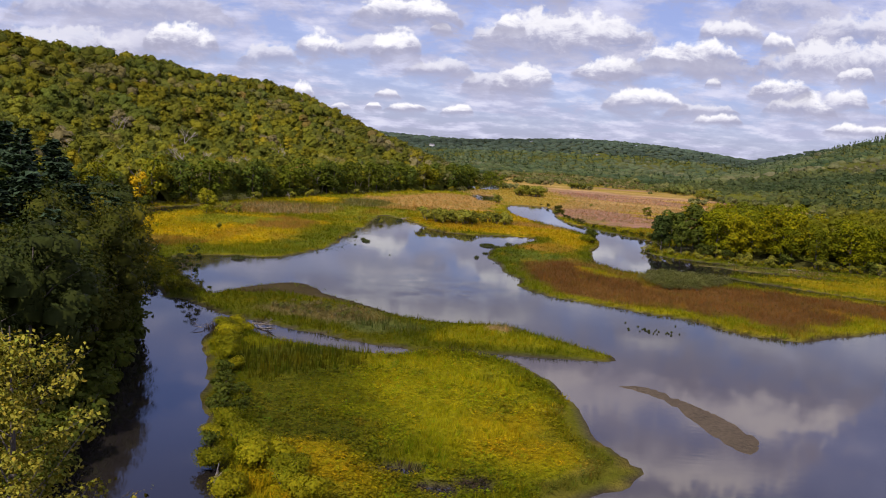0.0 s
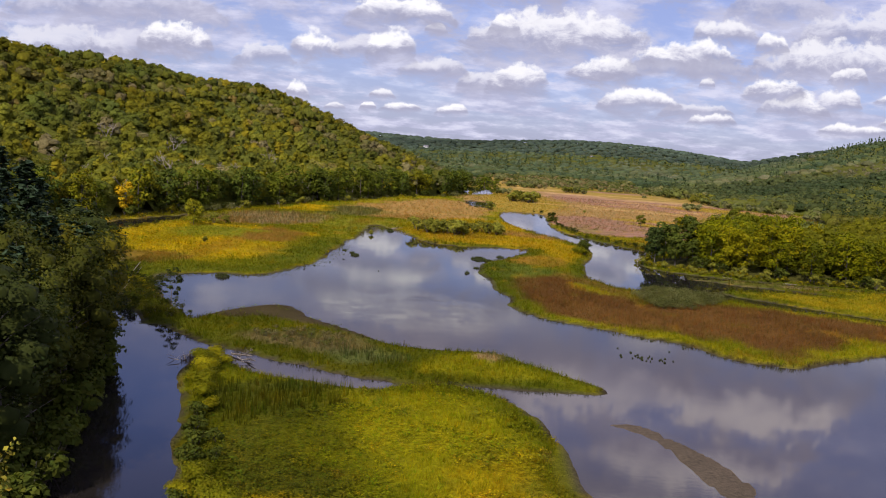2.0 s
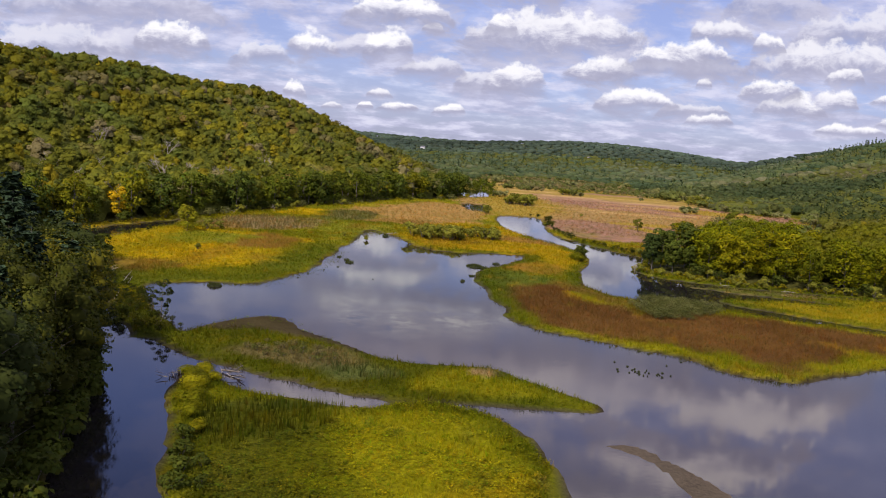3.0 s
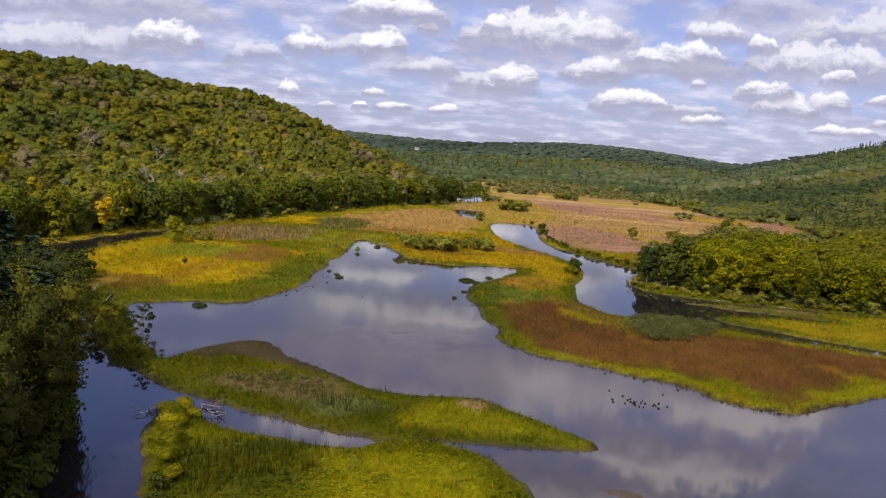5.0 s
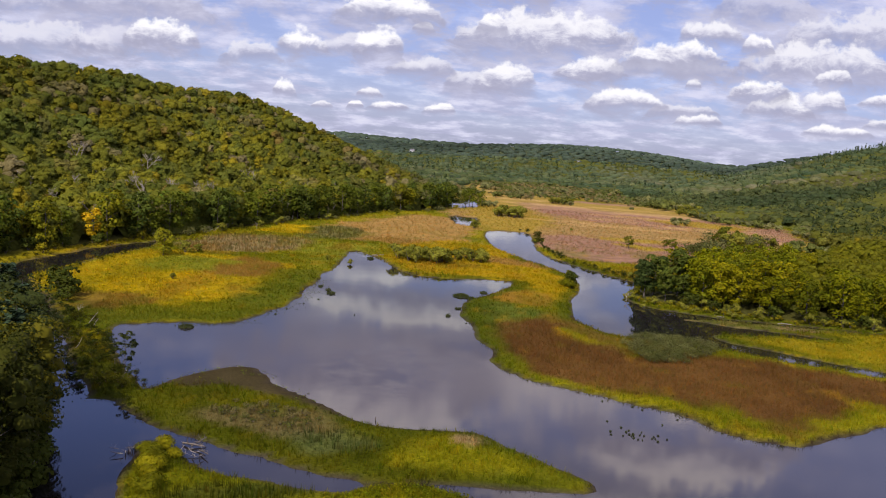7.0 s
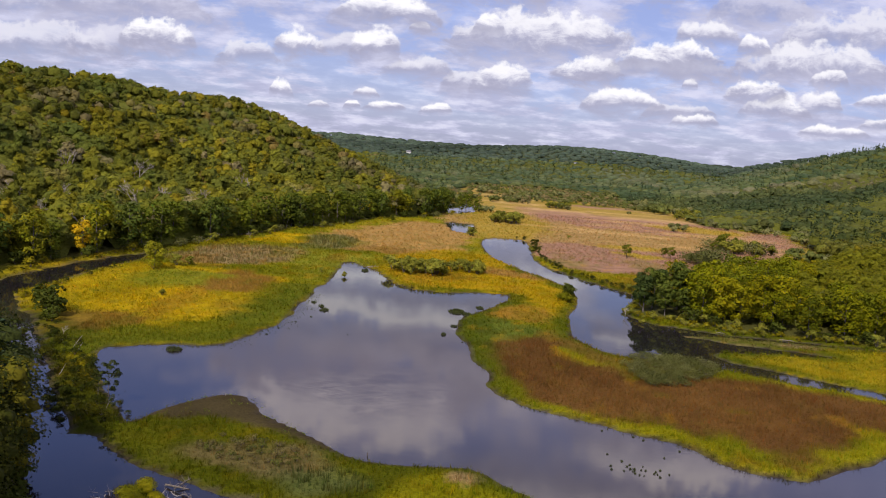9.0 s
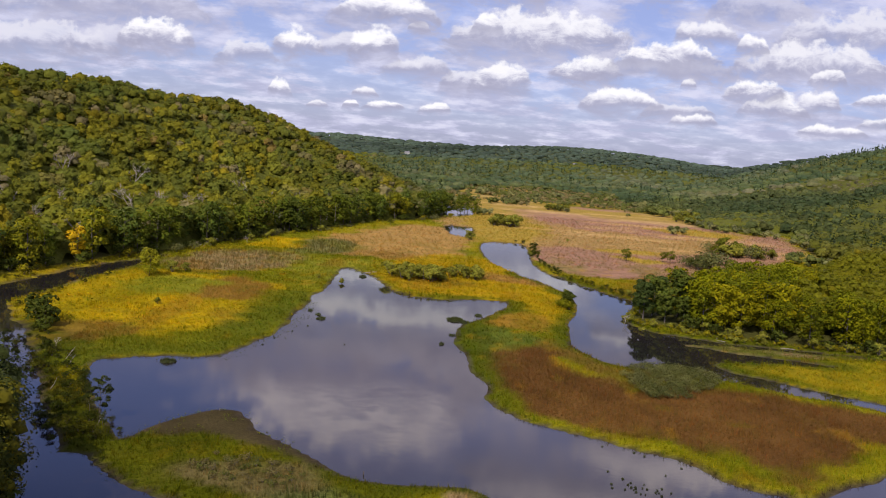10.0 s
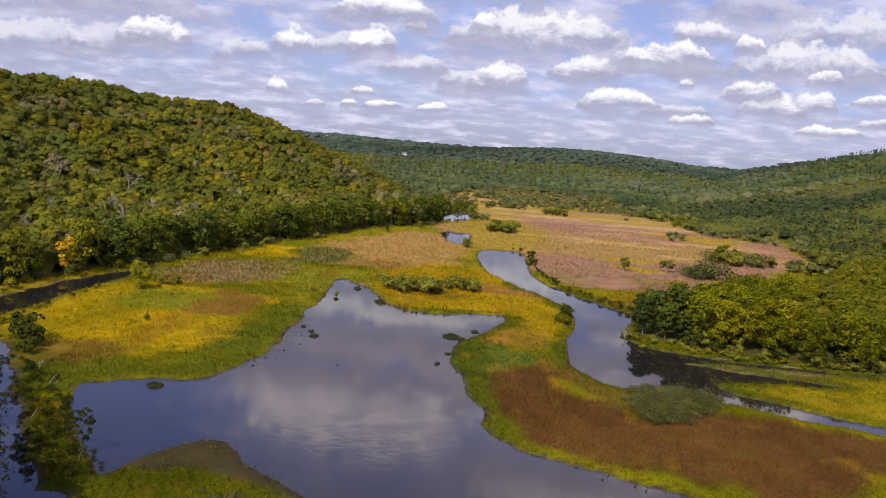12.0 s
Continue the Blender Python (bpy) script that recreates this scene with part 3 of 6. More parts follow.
def cover(x, y, water):
    """Colour of the plants or the soil at each place."""
    n = fractal(x, y, 14, 41, 4)
    c = np.empty((len(x), 3))
    c[:] = GREEN
    mixed = step(-0.3, 0.5, fractal(x, y, 30, 43, 3))[:, None]
    c = c * (1 - mixed) + np.array(OLIVE) * mixed
    isl = step(0, 2, inside_depth(NEAR_ISLAND, x, y))[:, None]
    c = c * (1 - isl) + np.array((0.122, 0.130, 0.003)) * isl
    # spit plants darkened: a cloud's shadow is put into their colour
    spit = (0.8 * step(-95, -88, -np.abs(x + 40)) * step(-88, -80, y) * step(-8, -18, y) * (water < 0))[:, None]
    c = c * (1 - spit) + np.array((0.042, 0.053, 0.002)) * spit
    for outline, colour, soft, most in PATCHES:
        d = inside_depth(outline, x, y)
        wgt = (most * step(-soft, soft, d + 1.8 * soft * n))[:, None]
        c = c * (1 - wgt) + np.array(colour) * wgt
    # gold and olive flats beyond the far meadow
    beyond = (step(700, 800, y) * step(-0.45, 0.2, fractal(x, y, 70, 59, 3)))[:, None]
    c = c * (1 - beyond) + np.array((0.24, 0.175, 0.03)) * beyond
    # streaks of straw and gold over the far meadow
    far = step(380, 470, y) * step(20, 60, x) * step(330, 280, x)
    streak = (far * step(0.1, 0.6, fractal(x * 0.35, y, 26, 57, 4)) * 0.6)[:, None]
    c = c * (1 - streak) + np.array((0.40, 0.28, 0.10)) * streak
    # mottling of weeds and grasses
    blotch, speck = fractal(x * 0.7, y * 0.4, 16, 45, 4), fractal(x, y * 0.6, 5, 47, 3)
    for amount, colour in ((step(0.15, 0.6, blotch) * 0.4, GREEN), (step(0.3, 0.75, -blotch) * 0.5, (0.19, 0.110, 0.012)), (step(0.35, 0.8, speck) * 0.5, (0.10, 0.105, 0.008)),
                           (step(0.40, 0.85, -speck) * 0.4, (0.30, 0.17, 0.006))):
        if colour[0] > 0.15:
            amount = amount * (1 - 0.75 * step(4, -6, y) * step(25, 15, x))
        amount = (amount * step(420, 300, y))[:, None]
        c = c * (1 - amount) + np.array(colour) * amount
    rust = (0.93 * step(-8, 8, inside_depth(PATCHES[12][0], x, y) + 10 * n + 7 * speck) * (1 - 0.7 * step(0.30, 0.7, fractal(x, y, 11, 49, 3))))[:, None]
    c = c * (1 - rust) + np.array(RUST) * (1 + 0.25 * blotch[:, None]) * rust
    # bright sedge fringe along the open shores
    fringe = (step(9, 4, -water + 3 * n) * step(0.6, 2.0, -water) * (y < 260) * (0.15 + 0.65 * step(-25, 0, x)))[:, None]
    lime = (step(-5, 25, x) * step(60, 15, y))[:, None]
    c = c * (1 - fringe) + (np.array((0.062, 0.080, 0.003)) * (1 - lime) + np.array((0.185, 0.180, 0.004)) * lime) * fringe
    dark = (step(26, 9, -inside_depth(BASIN, x, y) + 8 * n) * step(0.4, 3, -water) * (x < -60) * (y > 10) * (y < 150) * 0.9)[:, None]
    c = c * (1 - dark) + np.array((0.080, 0.098, 0.005)) * dark
    mudflat = (step(-1, 1.5, inside_depth(MUDFLAT, x, y) + 2 * n) * 0.9)[:, None]
    c = c * (1 - mudflat) + np.array((0.048, 0.037, 0.017)) * mudflat
    # dark rim at the water: wet mud, with the cut bank's shadow painted in
    mud_and_shade = step(1.3, 0.3, -water + 0.6 * n)
    bare = step(-9, -30, np.hypot(x - 66, (y + 40) * 1.3) - 40)
    mud_and_shade = np.clip(mud_and_shade + step(3.2, 1.2, -water + 1.0 * n) * np.clip(bare, 0, 1), 0, 1)[:, None]
    c = c * np.array((1.07, 0.99, 1.0))
    return c * (1 - mud_and_shade) + np.array(MUD_AND_SHADE) * mud_and_shade


def wooded(x, y):
    d = np.maximum(inside_depth(WEST_HILL, x, y, 60), inside_depth(BANK_WOOD, x, y, 60))
    d = np.maximum(d, np.maximum(inside_depth(EAST_WOOD, x, y, 60), inside_depth(EAST_HILL, x, y, 60)))
    return np.maximum(d, y - (1330 - 420 * step(70, -30, x) + 110 * fractal(x, y, 160, 61, 3)))


# ---- meshes from arrays ----
def mesh_of(name, verts, faces, mat, colours=None, smooth=False, normals=None):
    me = bpy.data.meshes.new(name)
    verts, faces = np.asarray(verts, np.float32), np.asarray(faces, np.int32)
    n, k = faces.shape
    me.vertices.add(len(verts)), me.loops.add(n * k), me.polygons.add(n)
    me.vertices.foreach_set("co", verts.ravel())
    me.loops.foreach_set("vertex_index", faces.ravel())
    me.polygons.foreach_set("loop_start", np.arange(0, n * k, k, dtype=np.int32))
    me.polygons.foreach_set("loop_total", np.full(n, k, np.int32))
    me.polygons.foreach_set("use_smooth", np.full(n, smooth or normals is not None))
    if colours is not None:
        a = me.attributes.new("tint", "FLOAT_COLOR", "POINT")
        rgba = np.ones((len(verts), 4), np.float32)
        rgba[:, :3] = colours
        a.data.foreach_set("color", rgba.ravel())
    me.materials.append(mat)
    me.update(calc_edges=True)
    me.validate()
    if normals is not None:
        me.normals_split_custom_set_from_vertices(np.asarray(normals, np.float32))
    return me


def spaced(lo, hi, fine_lo, fine_hi, fine, growth):
    """Grid lines that are close together between fine_lo and fine_hi and drift apart outside."""
    mid = list(np.arange(fine_lo, fine_hi + fine, fine))
    up, gap = [mid[-1]], fine
    while up[-1] < hi:
        gap *= growth
        up.append(up[-1] + gap)
    down, gap = [mid[0]], fine
    while down[-1] > lo:
        gap *= growth
        down.append(down[-1] - gap)
    return np.array(down[:0:-1] + mid + up[1:])


def build_ground():
    xs, ys = spaced(-4200, 4200, -125, 125, 2.5, 1.06), spaced(-900, 4700, -185, 200, 2.5, 1.03)
    X, Y = np.meshgrid(xs, ys)
    x, y = X.ravel(), Y.ravel()
    w = water_depth(x, y)
    z = ground_height(x, y, w)
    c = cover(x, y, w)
    wd = step(-4, 6, wooded(x, y))[:, None]
    c = c * (1 - wd) + np.array(FOREST) * wd
    # far forest floor coloured to match the haze tint painted on its woods
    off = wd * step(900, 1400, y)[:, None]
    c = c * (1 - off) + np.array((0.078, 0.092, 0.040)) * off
    bar = (inside_depth(MUD_BAR, x, y) > -2.0)[:, None]
    c = np.where(bar | (w > 0)[:, None], np.where(bar, np.array((0.104, 0.080, 0.052)), np.array((0.058, 0.045, 0.032))), c)
    nx, ny = len(xs), len(ys)
    i = (np.arange(ny - 1)[:, None] * nx + np.arange(nx - 1)[None]).ravel()
    faces = np.stack([i, i + 1, i + nx + 1, i + nx], 1)
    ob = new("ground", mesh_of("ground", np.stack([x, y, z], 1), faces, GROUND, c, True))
    return tagged(ob, "marshy valley floor rising to wooded hills", "ground", kind="structure")


def build_water():
    xs, ys = np.linspace(-700, 700, 29), np.linspace(-700, 1400, 43)
    X, Y = np.meshgrid(xs, ys)
    nx = len(xs)
    i = (np.arange(len(ys) - 1)[:, None] * nx + np.arange(nx - 1)[None]).ravel()
    ob = new("water", mesh_of("water", np.stack([X.ravel(), Y.ravel(), 0 * X.ravel()], 1), np.stack([i, i + 1, i + nx + 1, i + nx], 1), WATER))
    return tagged(ob, "calm dark water reflecting clouds and banks", "water", kind="structure")


build_ground()
build_water()


# ---- trees ----
rng = np.random.default_rng(7)


def unit_rows(n, r):
    v = r.normal(size=(n, 3))
    return v / np.linalg.norm(v, axis=1, keepdims=True)


def leaf_quads(centres, outward, size, r, flat=0.5, wild=0.8):
    """Folded leaf sprays: a quad at each centre, roughly facing outward and up. Returns vertices (n*4, 3) and faces."""
    n = len(centres)
    normal = outward + unit_rows(n, r) * wild + np.array([0, 0, flat])
    normal /= np.linalg.norm(normal, axis=1, keepdims=True)
    side = np.cross(normal, unit_rows(n, r))
    side /= np.linalg.norm(side, axis=1, keepdims=True) + 1e-9
    fore = np.cross(normal, side)
    s = (size * r.uniform(0.6, 1.35, n))[:, None]
    a = centres - fore * s * 0.62
    b = centres + side * s * 0.42 + normal * s * 0.10
    c = centres + fore * s * 0.62 - normal * s * 0.12
    d = centres - side * s * 0.42 + normal * s * 0.10
    return np.stack([a, b, c, d], 1).reshape(-1, 3), np.arange(4 * n).reshape(n, 4)


def crown_lobes(height, width, base, lobes, r, core=0.30, lobe=1.0):
    """Centres and radii of the boughs that make up a broad crown."""
    out = [(0.0, 0.0, base + (height - base) * 0.55, width * core, (height - base) * (0.28 + 0.4 * core))]
    for k in range(lobes):
        a, f = r.uniform(0, 2 * math.pi), (k + 0.5) / lobes
        z = base + (height - base) * (0.12 + 0.76 * f)
        reach = width * 0.5 * math.sin(math.pi * (0.16 + 0.70 * f)) ** 0.8 * r.uniform(0.55, 0.85)
        rad = width * r.uniform(0.17, 0.27) * lobe
        out.append((reach * math.cos(a), reach * math.sin(a), z, rad, rad * r.uniform(0.6, 0.85)))
    return out


def dome(x, y, z, rad, tall, r, sides=5):
    """The leafy mass of one bough: an uneven dome of quads, with its outward directions."""
    d = np.array([(math.cos(l) * math.cos(a), math.cos(l) * math.sin(a), math.sin(l)) for l in (-0.45, 0.5, 1.35) for a in np.arange(sides) * 2 * math.pi / sides + l])
    p = np.array([x, y, z]) + d * np.array([rad, rad, tall]) * r.uniform(0.86, 1.12, (len(d), 1))
    f = [(k * sides + s, k * sides + (s + 1) % sides, (k + 1) * sides + (s + 1) % sides, (k + 1) * sides + s) for k in range(2) for s in range(sides)]
    return p, np.array(f), d


def crown_arrays(height, width, base, lobes, leaves, size, r, colour, wild=0.8, flat=0.5, fill=0.0, core=0.30, lobe=1.0, rise=0.25, vary=0.10):
    """Leaf sprays over every bough: vertices, faces (quads), colours, and normals that follow the rounding of the crown."""
    v, f, c, nrm, n0 = [], [], [], [], 0
    boughs = crown_lobes(height, width, base, lobes, r, core, lobe)
    area = np.array([b[3] * b[3] for b in boughs])
    for (x, y, z, rad, tall), share in zip(boughs, area / area.sum()):
        n = max(2, int(leaves * share))
        d = unit_rows(n, r)
        d[:, 2] = np.where(d[:, 2] < -0.35, -d[:, 2], d[:, 2])
        shell = r.uniform(0.55, 1.08, n)[:, None] ** 0.5
        p = np.array([x, y, z]) + d * shell * np.array([rad, rad, tall])
        q, faces = leaf_quads(p, d, size, r, flat, wild)
        tone = (r.uniform(1 - vary, 1 + vary, n) * r.uniform(0.84, 1.16))[:, None] * np.array(colour)
        tone = tone * (1 + 0.10 * r.normal(size=(n, 1)) * np.array([1.0, 0.3, 0.0]))
        low = np.array([0, 0, base + (height - base) * 0.45])
        reach = np.array([width * 0.5, width * 0.5, (height - base) * 0.55])
        whole = (p - low) / reach
        bend = d * 0.8 + whole * 0.5 + unit_rows(n, r) * 0.30 + np.array([0, 0, rise])
        nrm.append(np.repeat(bend / np.linalg.norm(bend, axis=1, keepdims=True), 4, 0))
        v.append(q), f.append(faces + n0), c.append(np.repeat(tone, 4, 0))
        n0 += len(q)
        if not fill:
            continue
        mp, mf, md = dome(x, y, z, rad * fill, tall * fill, r)
        bend = md * 0.8 + (mp - low) / reach * 0.5 + np.array([0, 0, 0.35])
        nrm.append(bend / np.linalg.norm(bend, axis=1, keepdims=True))
        v.append(mp), f.append(mf + n0), c.append(np.tile(tone.mean(0), (len(mp), 1)))
        n0 += len(mp)
    return np.concatenate(v), np.concatenate(f), np.concatenate(c), np.concatenate(nrm)


def tube(points, radii, sides=6):
    """A tapered limb along points, as vertices and quads."""
    p, v = np.array(points, float), []
    for k in range(len(p)):
        way = p[min(k + 1, len(p) - 1)] - p[max(k - 1, 0)]
        way = way / (np.linalg.norm(way) + 1e-9)
        a = np.cross(way, (0.31, 0.95, 0.05) if abs(way[2]) > 0.5 else (0, 0, 1.0))
        a /= np.linalg.norm(a) + 1e-9
        b = np.cross(way, a)
        for s in range(sides):
            t = 2 * math.pi * s / sides
            v.append(p[k] + radii[k] * (math.cos(t) * a + math.sin(t) * b))
    f = [(k * sides + s, k * sides + (s + 1) % sides, (k + 1) * sides + (s + 1) % sides, (k + 1) * sides + s)
         for k in range(len(p) - 1) for s in range(sides)]
    return np.array(v), np.array(f)


def join(pieces):
    v, f, n = [], [], 0
    for pv, pf in pieces:
        v.append(pv), f.append(np.asarray(pf) + n)
        n += len(pv)
    return np.concatenate(v), np.concatenate(f)


def limbs(height, width, base, r, thick, count=7):
    bend = r.uniform(-0.04, 0.04, 2) * height
    trunk = [(0, 0, -0.6), (bend[0] * 0.3, bend[1] * 0.3, base * 0.6), (bend[0], bend[1], height * 0.55), (bend[0] * 1.4, bend[1] * 1.4, height * 0.86)]
    out = [tube(trunk, (thick * 1.25, thick * 0.85, thick * 0.5, thick * 0.1))]
    for k in range(count):
        a, z = r.uniform(0, 2 * math.pi), base * 0.75 + (height * 0.7 - base * 0.75) * k / count
        reach = width * r.uniform(0.28, 0.42)
        out.append(tube([(bend[0] * z / height, bend[1] * z / height, z), (reach * 0.5 * math.cos(a), reach * 0.5 * math.sin(a), z + reach * 0.45),
                         (reach * math.cos(a), reach * math.sin(a), z + reach * 0.75)], (thick * 0.38, thick * 0.22, thick * 0.06), 5))
    return join(out)


def thing(name, parts, label, category, group=""):
    """An Empty with part meshes under it: rows of (part name, mesh, label)."""
    root = new(name)
    root.empty_display_size = 0.5
    for part_name, me, part_label in parts:
        child = new(part_name, me)
        child.parent = root
        tagged(child, part_label)
    return tagged(root, label, category, group)


def broadleaf_meshes(height, width, base, lobes, leaves, size, colour, seed, thick, fill=0.0, core=0.30, lobe=1.0):
    r = np.random.default_rng(seed)
    v, f, c, nrm = crown_arrays(height, width, base, lobes, leaves, size, r, colour, fill=fill, core=core, lobe=lobe)
    tv, tf = limbs(height, width, base, r, thick)
    return [("trunk", mesh_of("trunk", tv, tf, BARK, None, True), ""), ("crown", mesh_of("crown", v, f, LEAF, c, True, nrm), "")]


def plume_meshes(height, width, base, boughs, leaves, size, colour, seed, thick):
    """An open tree: rising boughs, each with its own ragged plume of leaves, coloured lighter towards the top."""
    r = np.random.default_rng(seed)
    wood = [tube([(0, 0, -0.6), (0.2, 0.1, base), (0.4, -0.2, height * 0.55), (0.3, 0.1, height * 0.9)], (thick * 1.3, thick, thick * 0.55, thick * 0.1), 8)]
    pts, out = [], []
    per = leaves // boughs
    for k in range(boughs):
        f = (k + 0.5) / boughs
        a, z0 = k * 2.4 + r.uniform(-0.4, 0.4), base * 0.7 + (height * 0.80 - base * 0.7) * f
        reach = width * 0.5 * (1.0 - 0.72 * f**1.6) * r.uniform(0.7, 1.1)
        tip = np.array([reach * math.cos(a), reach * math.sin(a), z0 + reach * r.uniform(0.35, 0.8) + height * 0.05])
        root = np.array([0.3 * f, 0.0, z0])
        mid = (root + tip) / 2 + np.array([0, 0, -0.06 * reach])
        wood.append(tube([root, mid, tip], (thick * 0.36 * (1.1 - f), thick * 0.22 * (1.1 - f), 0.02), 5))
        # plumes: several tufts of unlike size along the outer bough
        tufts = r.integers(5, 9)
        for j in range(tufts):
            t = 0.30 + 0.72 * (j + r.uniform(0, 0.8)) / tufts
            c = root * (1 - t) ** 2 + 2 * mid * t * (1 - t) + tip * t * t + r.normal(size=3) * np.array([0.55, 0.55, 0.3])
            rad = r.uniform(0.55, 1.25) * (1.15 - 0.4 * t)
            n = int(per / tufts * rad)
            d = unit_rows(n, r)
            pts.append(c + d * r.uniform(0.2, 1.0, (n, 1)) ** 0.6 * np.array([rad, rad, rad * 0.62]) + (tip - root) / np.linalg.norm(tip - root) * r.normal(size=(n, 1)) * 0.45)
            out.append(d)
    p, d = np.concatenate(pts), np.concatenate(out)
    v, f = leaf_quads(p, d, size, r, 0.6, 0.9)
    bend = d * 0.5 + np.array([0, 0, 0.6]) + p / np.linalg.norm(p, axis=1, keepdims=True) * np.array([0.5, 0.5, 0.1]) + unit_rows(len(p), r) * 0.35
    bend /= np.linalg.norm(bend, axis=1, keepdims=True)
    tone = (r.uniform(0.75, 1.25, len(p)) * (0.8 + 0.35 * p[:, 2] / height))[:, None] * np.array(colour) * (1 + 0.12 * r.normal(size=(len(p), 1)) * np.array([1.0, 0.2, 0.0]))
    tv, tf = join(wood)
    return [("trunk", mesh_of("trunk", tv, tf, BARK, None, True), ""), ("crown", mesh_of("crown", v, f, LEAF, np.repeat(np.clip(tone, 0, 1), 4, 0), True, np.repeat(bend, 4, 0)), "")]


def pine_meshes(height, width, seed, colour=(0.032, 0.050, 0.024), sprays=14):
    """A tall conifer: whorls of boughs, each with flat sprays of needles."""
    r = np.random.default_rng(seed)
    trunk = tube([(0, 0, -0.6), (0.1, 0, height * 0.5), (0, 0.1, height)], (height * 0.016, height * 0.011, 0.03), 7)
    boughs, v, d = [trunk], [], []
    z = height * 0.16
    while z < height * 0.97:
        f = (z / height - 0.16) / 0.84
        reach = width * 0.5 * (1 - f) ** 0.62 * (0.55 + 0.45 * min(1, f * 5)) + 0.35
        for a in r.uniform(0, 2 * math.pi) + np.arange(5) * 2 * math.pi / 5:
            a += r.normal() * 0.25
            l = reach * r.uniform(0.65, 1.15)
            rise = l * (0.10 + 0.5 * f)
            tip = np.array([l * math.cos(a), l * math.sin(a), z + rise])
            boughs.append(tube([(0, 0, z), (tip[0] * 0.5, tip[1] * 0.5, z + rise * 0.35), tip], (0.07, 0.05, 0.015), 3))
            for k in range(sprays):
                t = 0.25 + 0.8 * (k + 0.5) / sprays
                p = np.array([0, 0, z]) * (1 - t) + tip * t + r.normal(size=3) * np.array([0.35, 0.35, 0.14]) * (0.4 + l * 0.18)
                v.append(p), d.append((math.cos(a) * 0.2, math.sin(a) * 0.2, 0.9))
        z += height * r.uniform(0.026, 0.042)
    q, f = leaf_quads(np.array(v), np.array(d), 0.042 * height, r, 0.9)
    c = np.repeat(r.uniform(0.6, 1.4, len(v)), 4)[:, None] * np.array(colour)
    tv, tf = join(boughs)
    return [("trunk", mesh_of("trunk", tv, tf, BARK, None, True), ""), ("crown", mesh_of("crown", q, f, NEEDLE, c), "")]


def bare_meshes(height, seed, spread=0.35):
    """A dead tree: forking grey limbs down to twigs."""
    r = np.random.default_rng(seed)
    out = []

    def fork(p, way, length, thick, depth):
        mid = p + way * length * 0.5 + r.normal(size=3) * length * 0.05
        end = p + way * length + r.normal(size=3) * length * 0.06
        out.append(tube([p, mid, end], (thick, thick * 0.8, thick * 0.6), 5 if depth < 2 else 3))
        if depth < 4:
            for _ in range(3 if depth < 3 else 6):
                w = way + r.normal(size=3) * (0.26 + spread * 0.6) * np.array([1, 1, 0.6])
                w[2] = abs(w[2]) * 0.85 + 0.14
                fork(end if r.random() < 0.6 else mid, w / np.linalg.norm(w), length * r.uniform(0.5, 0.78), thick * 0.58, depth + 1)

    fork(np.array([0, 0, -0.4]), np.array([0, 0, 1.0]), height * 0.36, height * 0.018, 0)
    v, f = join(out)
    return [("trunk", mesh_of("trunk", v, f, PALE_BARK, None, True), "")]


def shrub_meshes(height, width, leaves, size, colour, seed, fill=0.0, core=0.30, lobe=1.0):
    r = np.random.default_rng(seed)
    v, f, c, nrm = crown_arrays(height, width, height * 0.12, 9, leaves, size, r, colour, fill=fill, core=core, lobe=lobe)
    stems = join([tube([(0, 0, -0.3), (width * 0.15 * math.cos(a), width * 0.15 * math.sin(a), height * 0.4),
                        (width * 0.3 * math.cos(a), width * 0.3 * math.sin(a), height * 0.8)], (0.07, 0.05, 0.02), 4) for a in (0.3, 1.7, 2.9, 4.1, 5.4)])
    return [("stem", mesh_of("stem", *stems, BARK, None, True), ""), ("crown", mesh_of("crown", v, f, LEAF, c, True, nrm), "")]


def plant(kit, spots, name, label, category, group="", jitter=0.12, sink=0.0):
    """Sets copies of the kinds in kit on the ground: spots are rows of x, y, scale."""
    spots = np.array(spots, float).reshape(-1, 3)
    z = ground_height(spots[:, 0], spots[:, 1])
    for k, ((x, y, s), h) in enumerate(zip(spots, z)):
        parts = kit[int(rng.integers(len(kit)))]
        ob = thing(name, parts, label, category, group)
        ob.matrix_world = Matrix.Translation((x, y, max(h, -0.1) - sink)) @ Matrix.Rotation(rng.uniform(0, 6.28), 4, "Z") @ Matrix.Diagonal(
            (s * rng.uniform(1 - jitter, 1 + jitter), s * rng.uniform(1 - jitter, 1 + jitter), s, 1))


def scatter(lo, hi, gap, keep, seed, jitter=0.42):
    """Places on a jittered grid with that gap, where keep(x, y) holds."""
    r = np.random.default_rng(seed)
    X, Y = np.meshgrid(np.arange(lo[0], hi[0], gap), np.arange(lo[1], hi[1], gap))
    x = X.ravel() + r.uniform(-jitter, jitter, X.size) * gap
    y = Y.ravel() + r.uniform(-jitter, jitter, X.size) * gap
    ok = keep(x, y)
    return x[ok], y[ok]


def in_view(x, y, spread=0.62, behind=-215):
    return np.abs(x + 22) < (y - behind) * spread + 45


# kinds of near trees
OAKS = [broadleaf_meshes(20, 12, 0.0, 20, 900, 1.0, c, s, 0.28) for s, c in ((11, (0.108, 0.124, 0.010)), (12, (0.076, 0.098, 0.014)), (13, (0.160, 0.152, 0.008)), (14, (0.088, 0.106, 0.010)))]
MAPLES = [broadleaf_meshes(20, 11.5, 0.2, 22, 1750, 0.74, c, s, 0.26) for s, c in ((21, (0.158, 0.156, 0.004)), (22, (0.112, 0.122, 0.006)), (23, (0.185, 0.165, 0.004)), (24, (0.132, 0.138, 0.005)))]
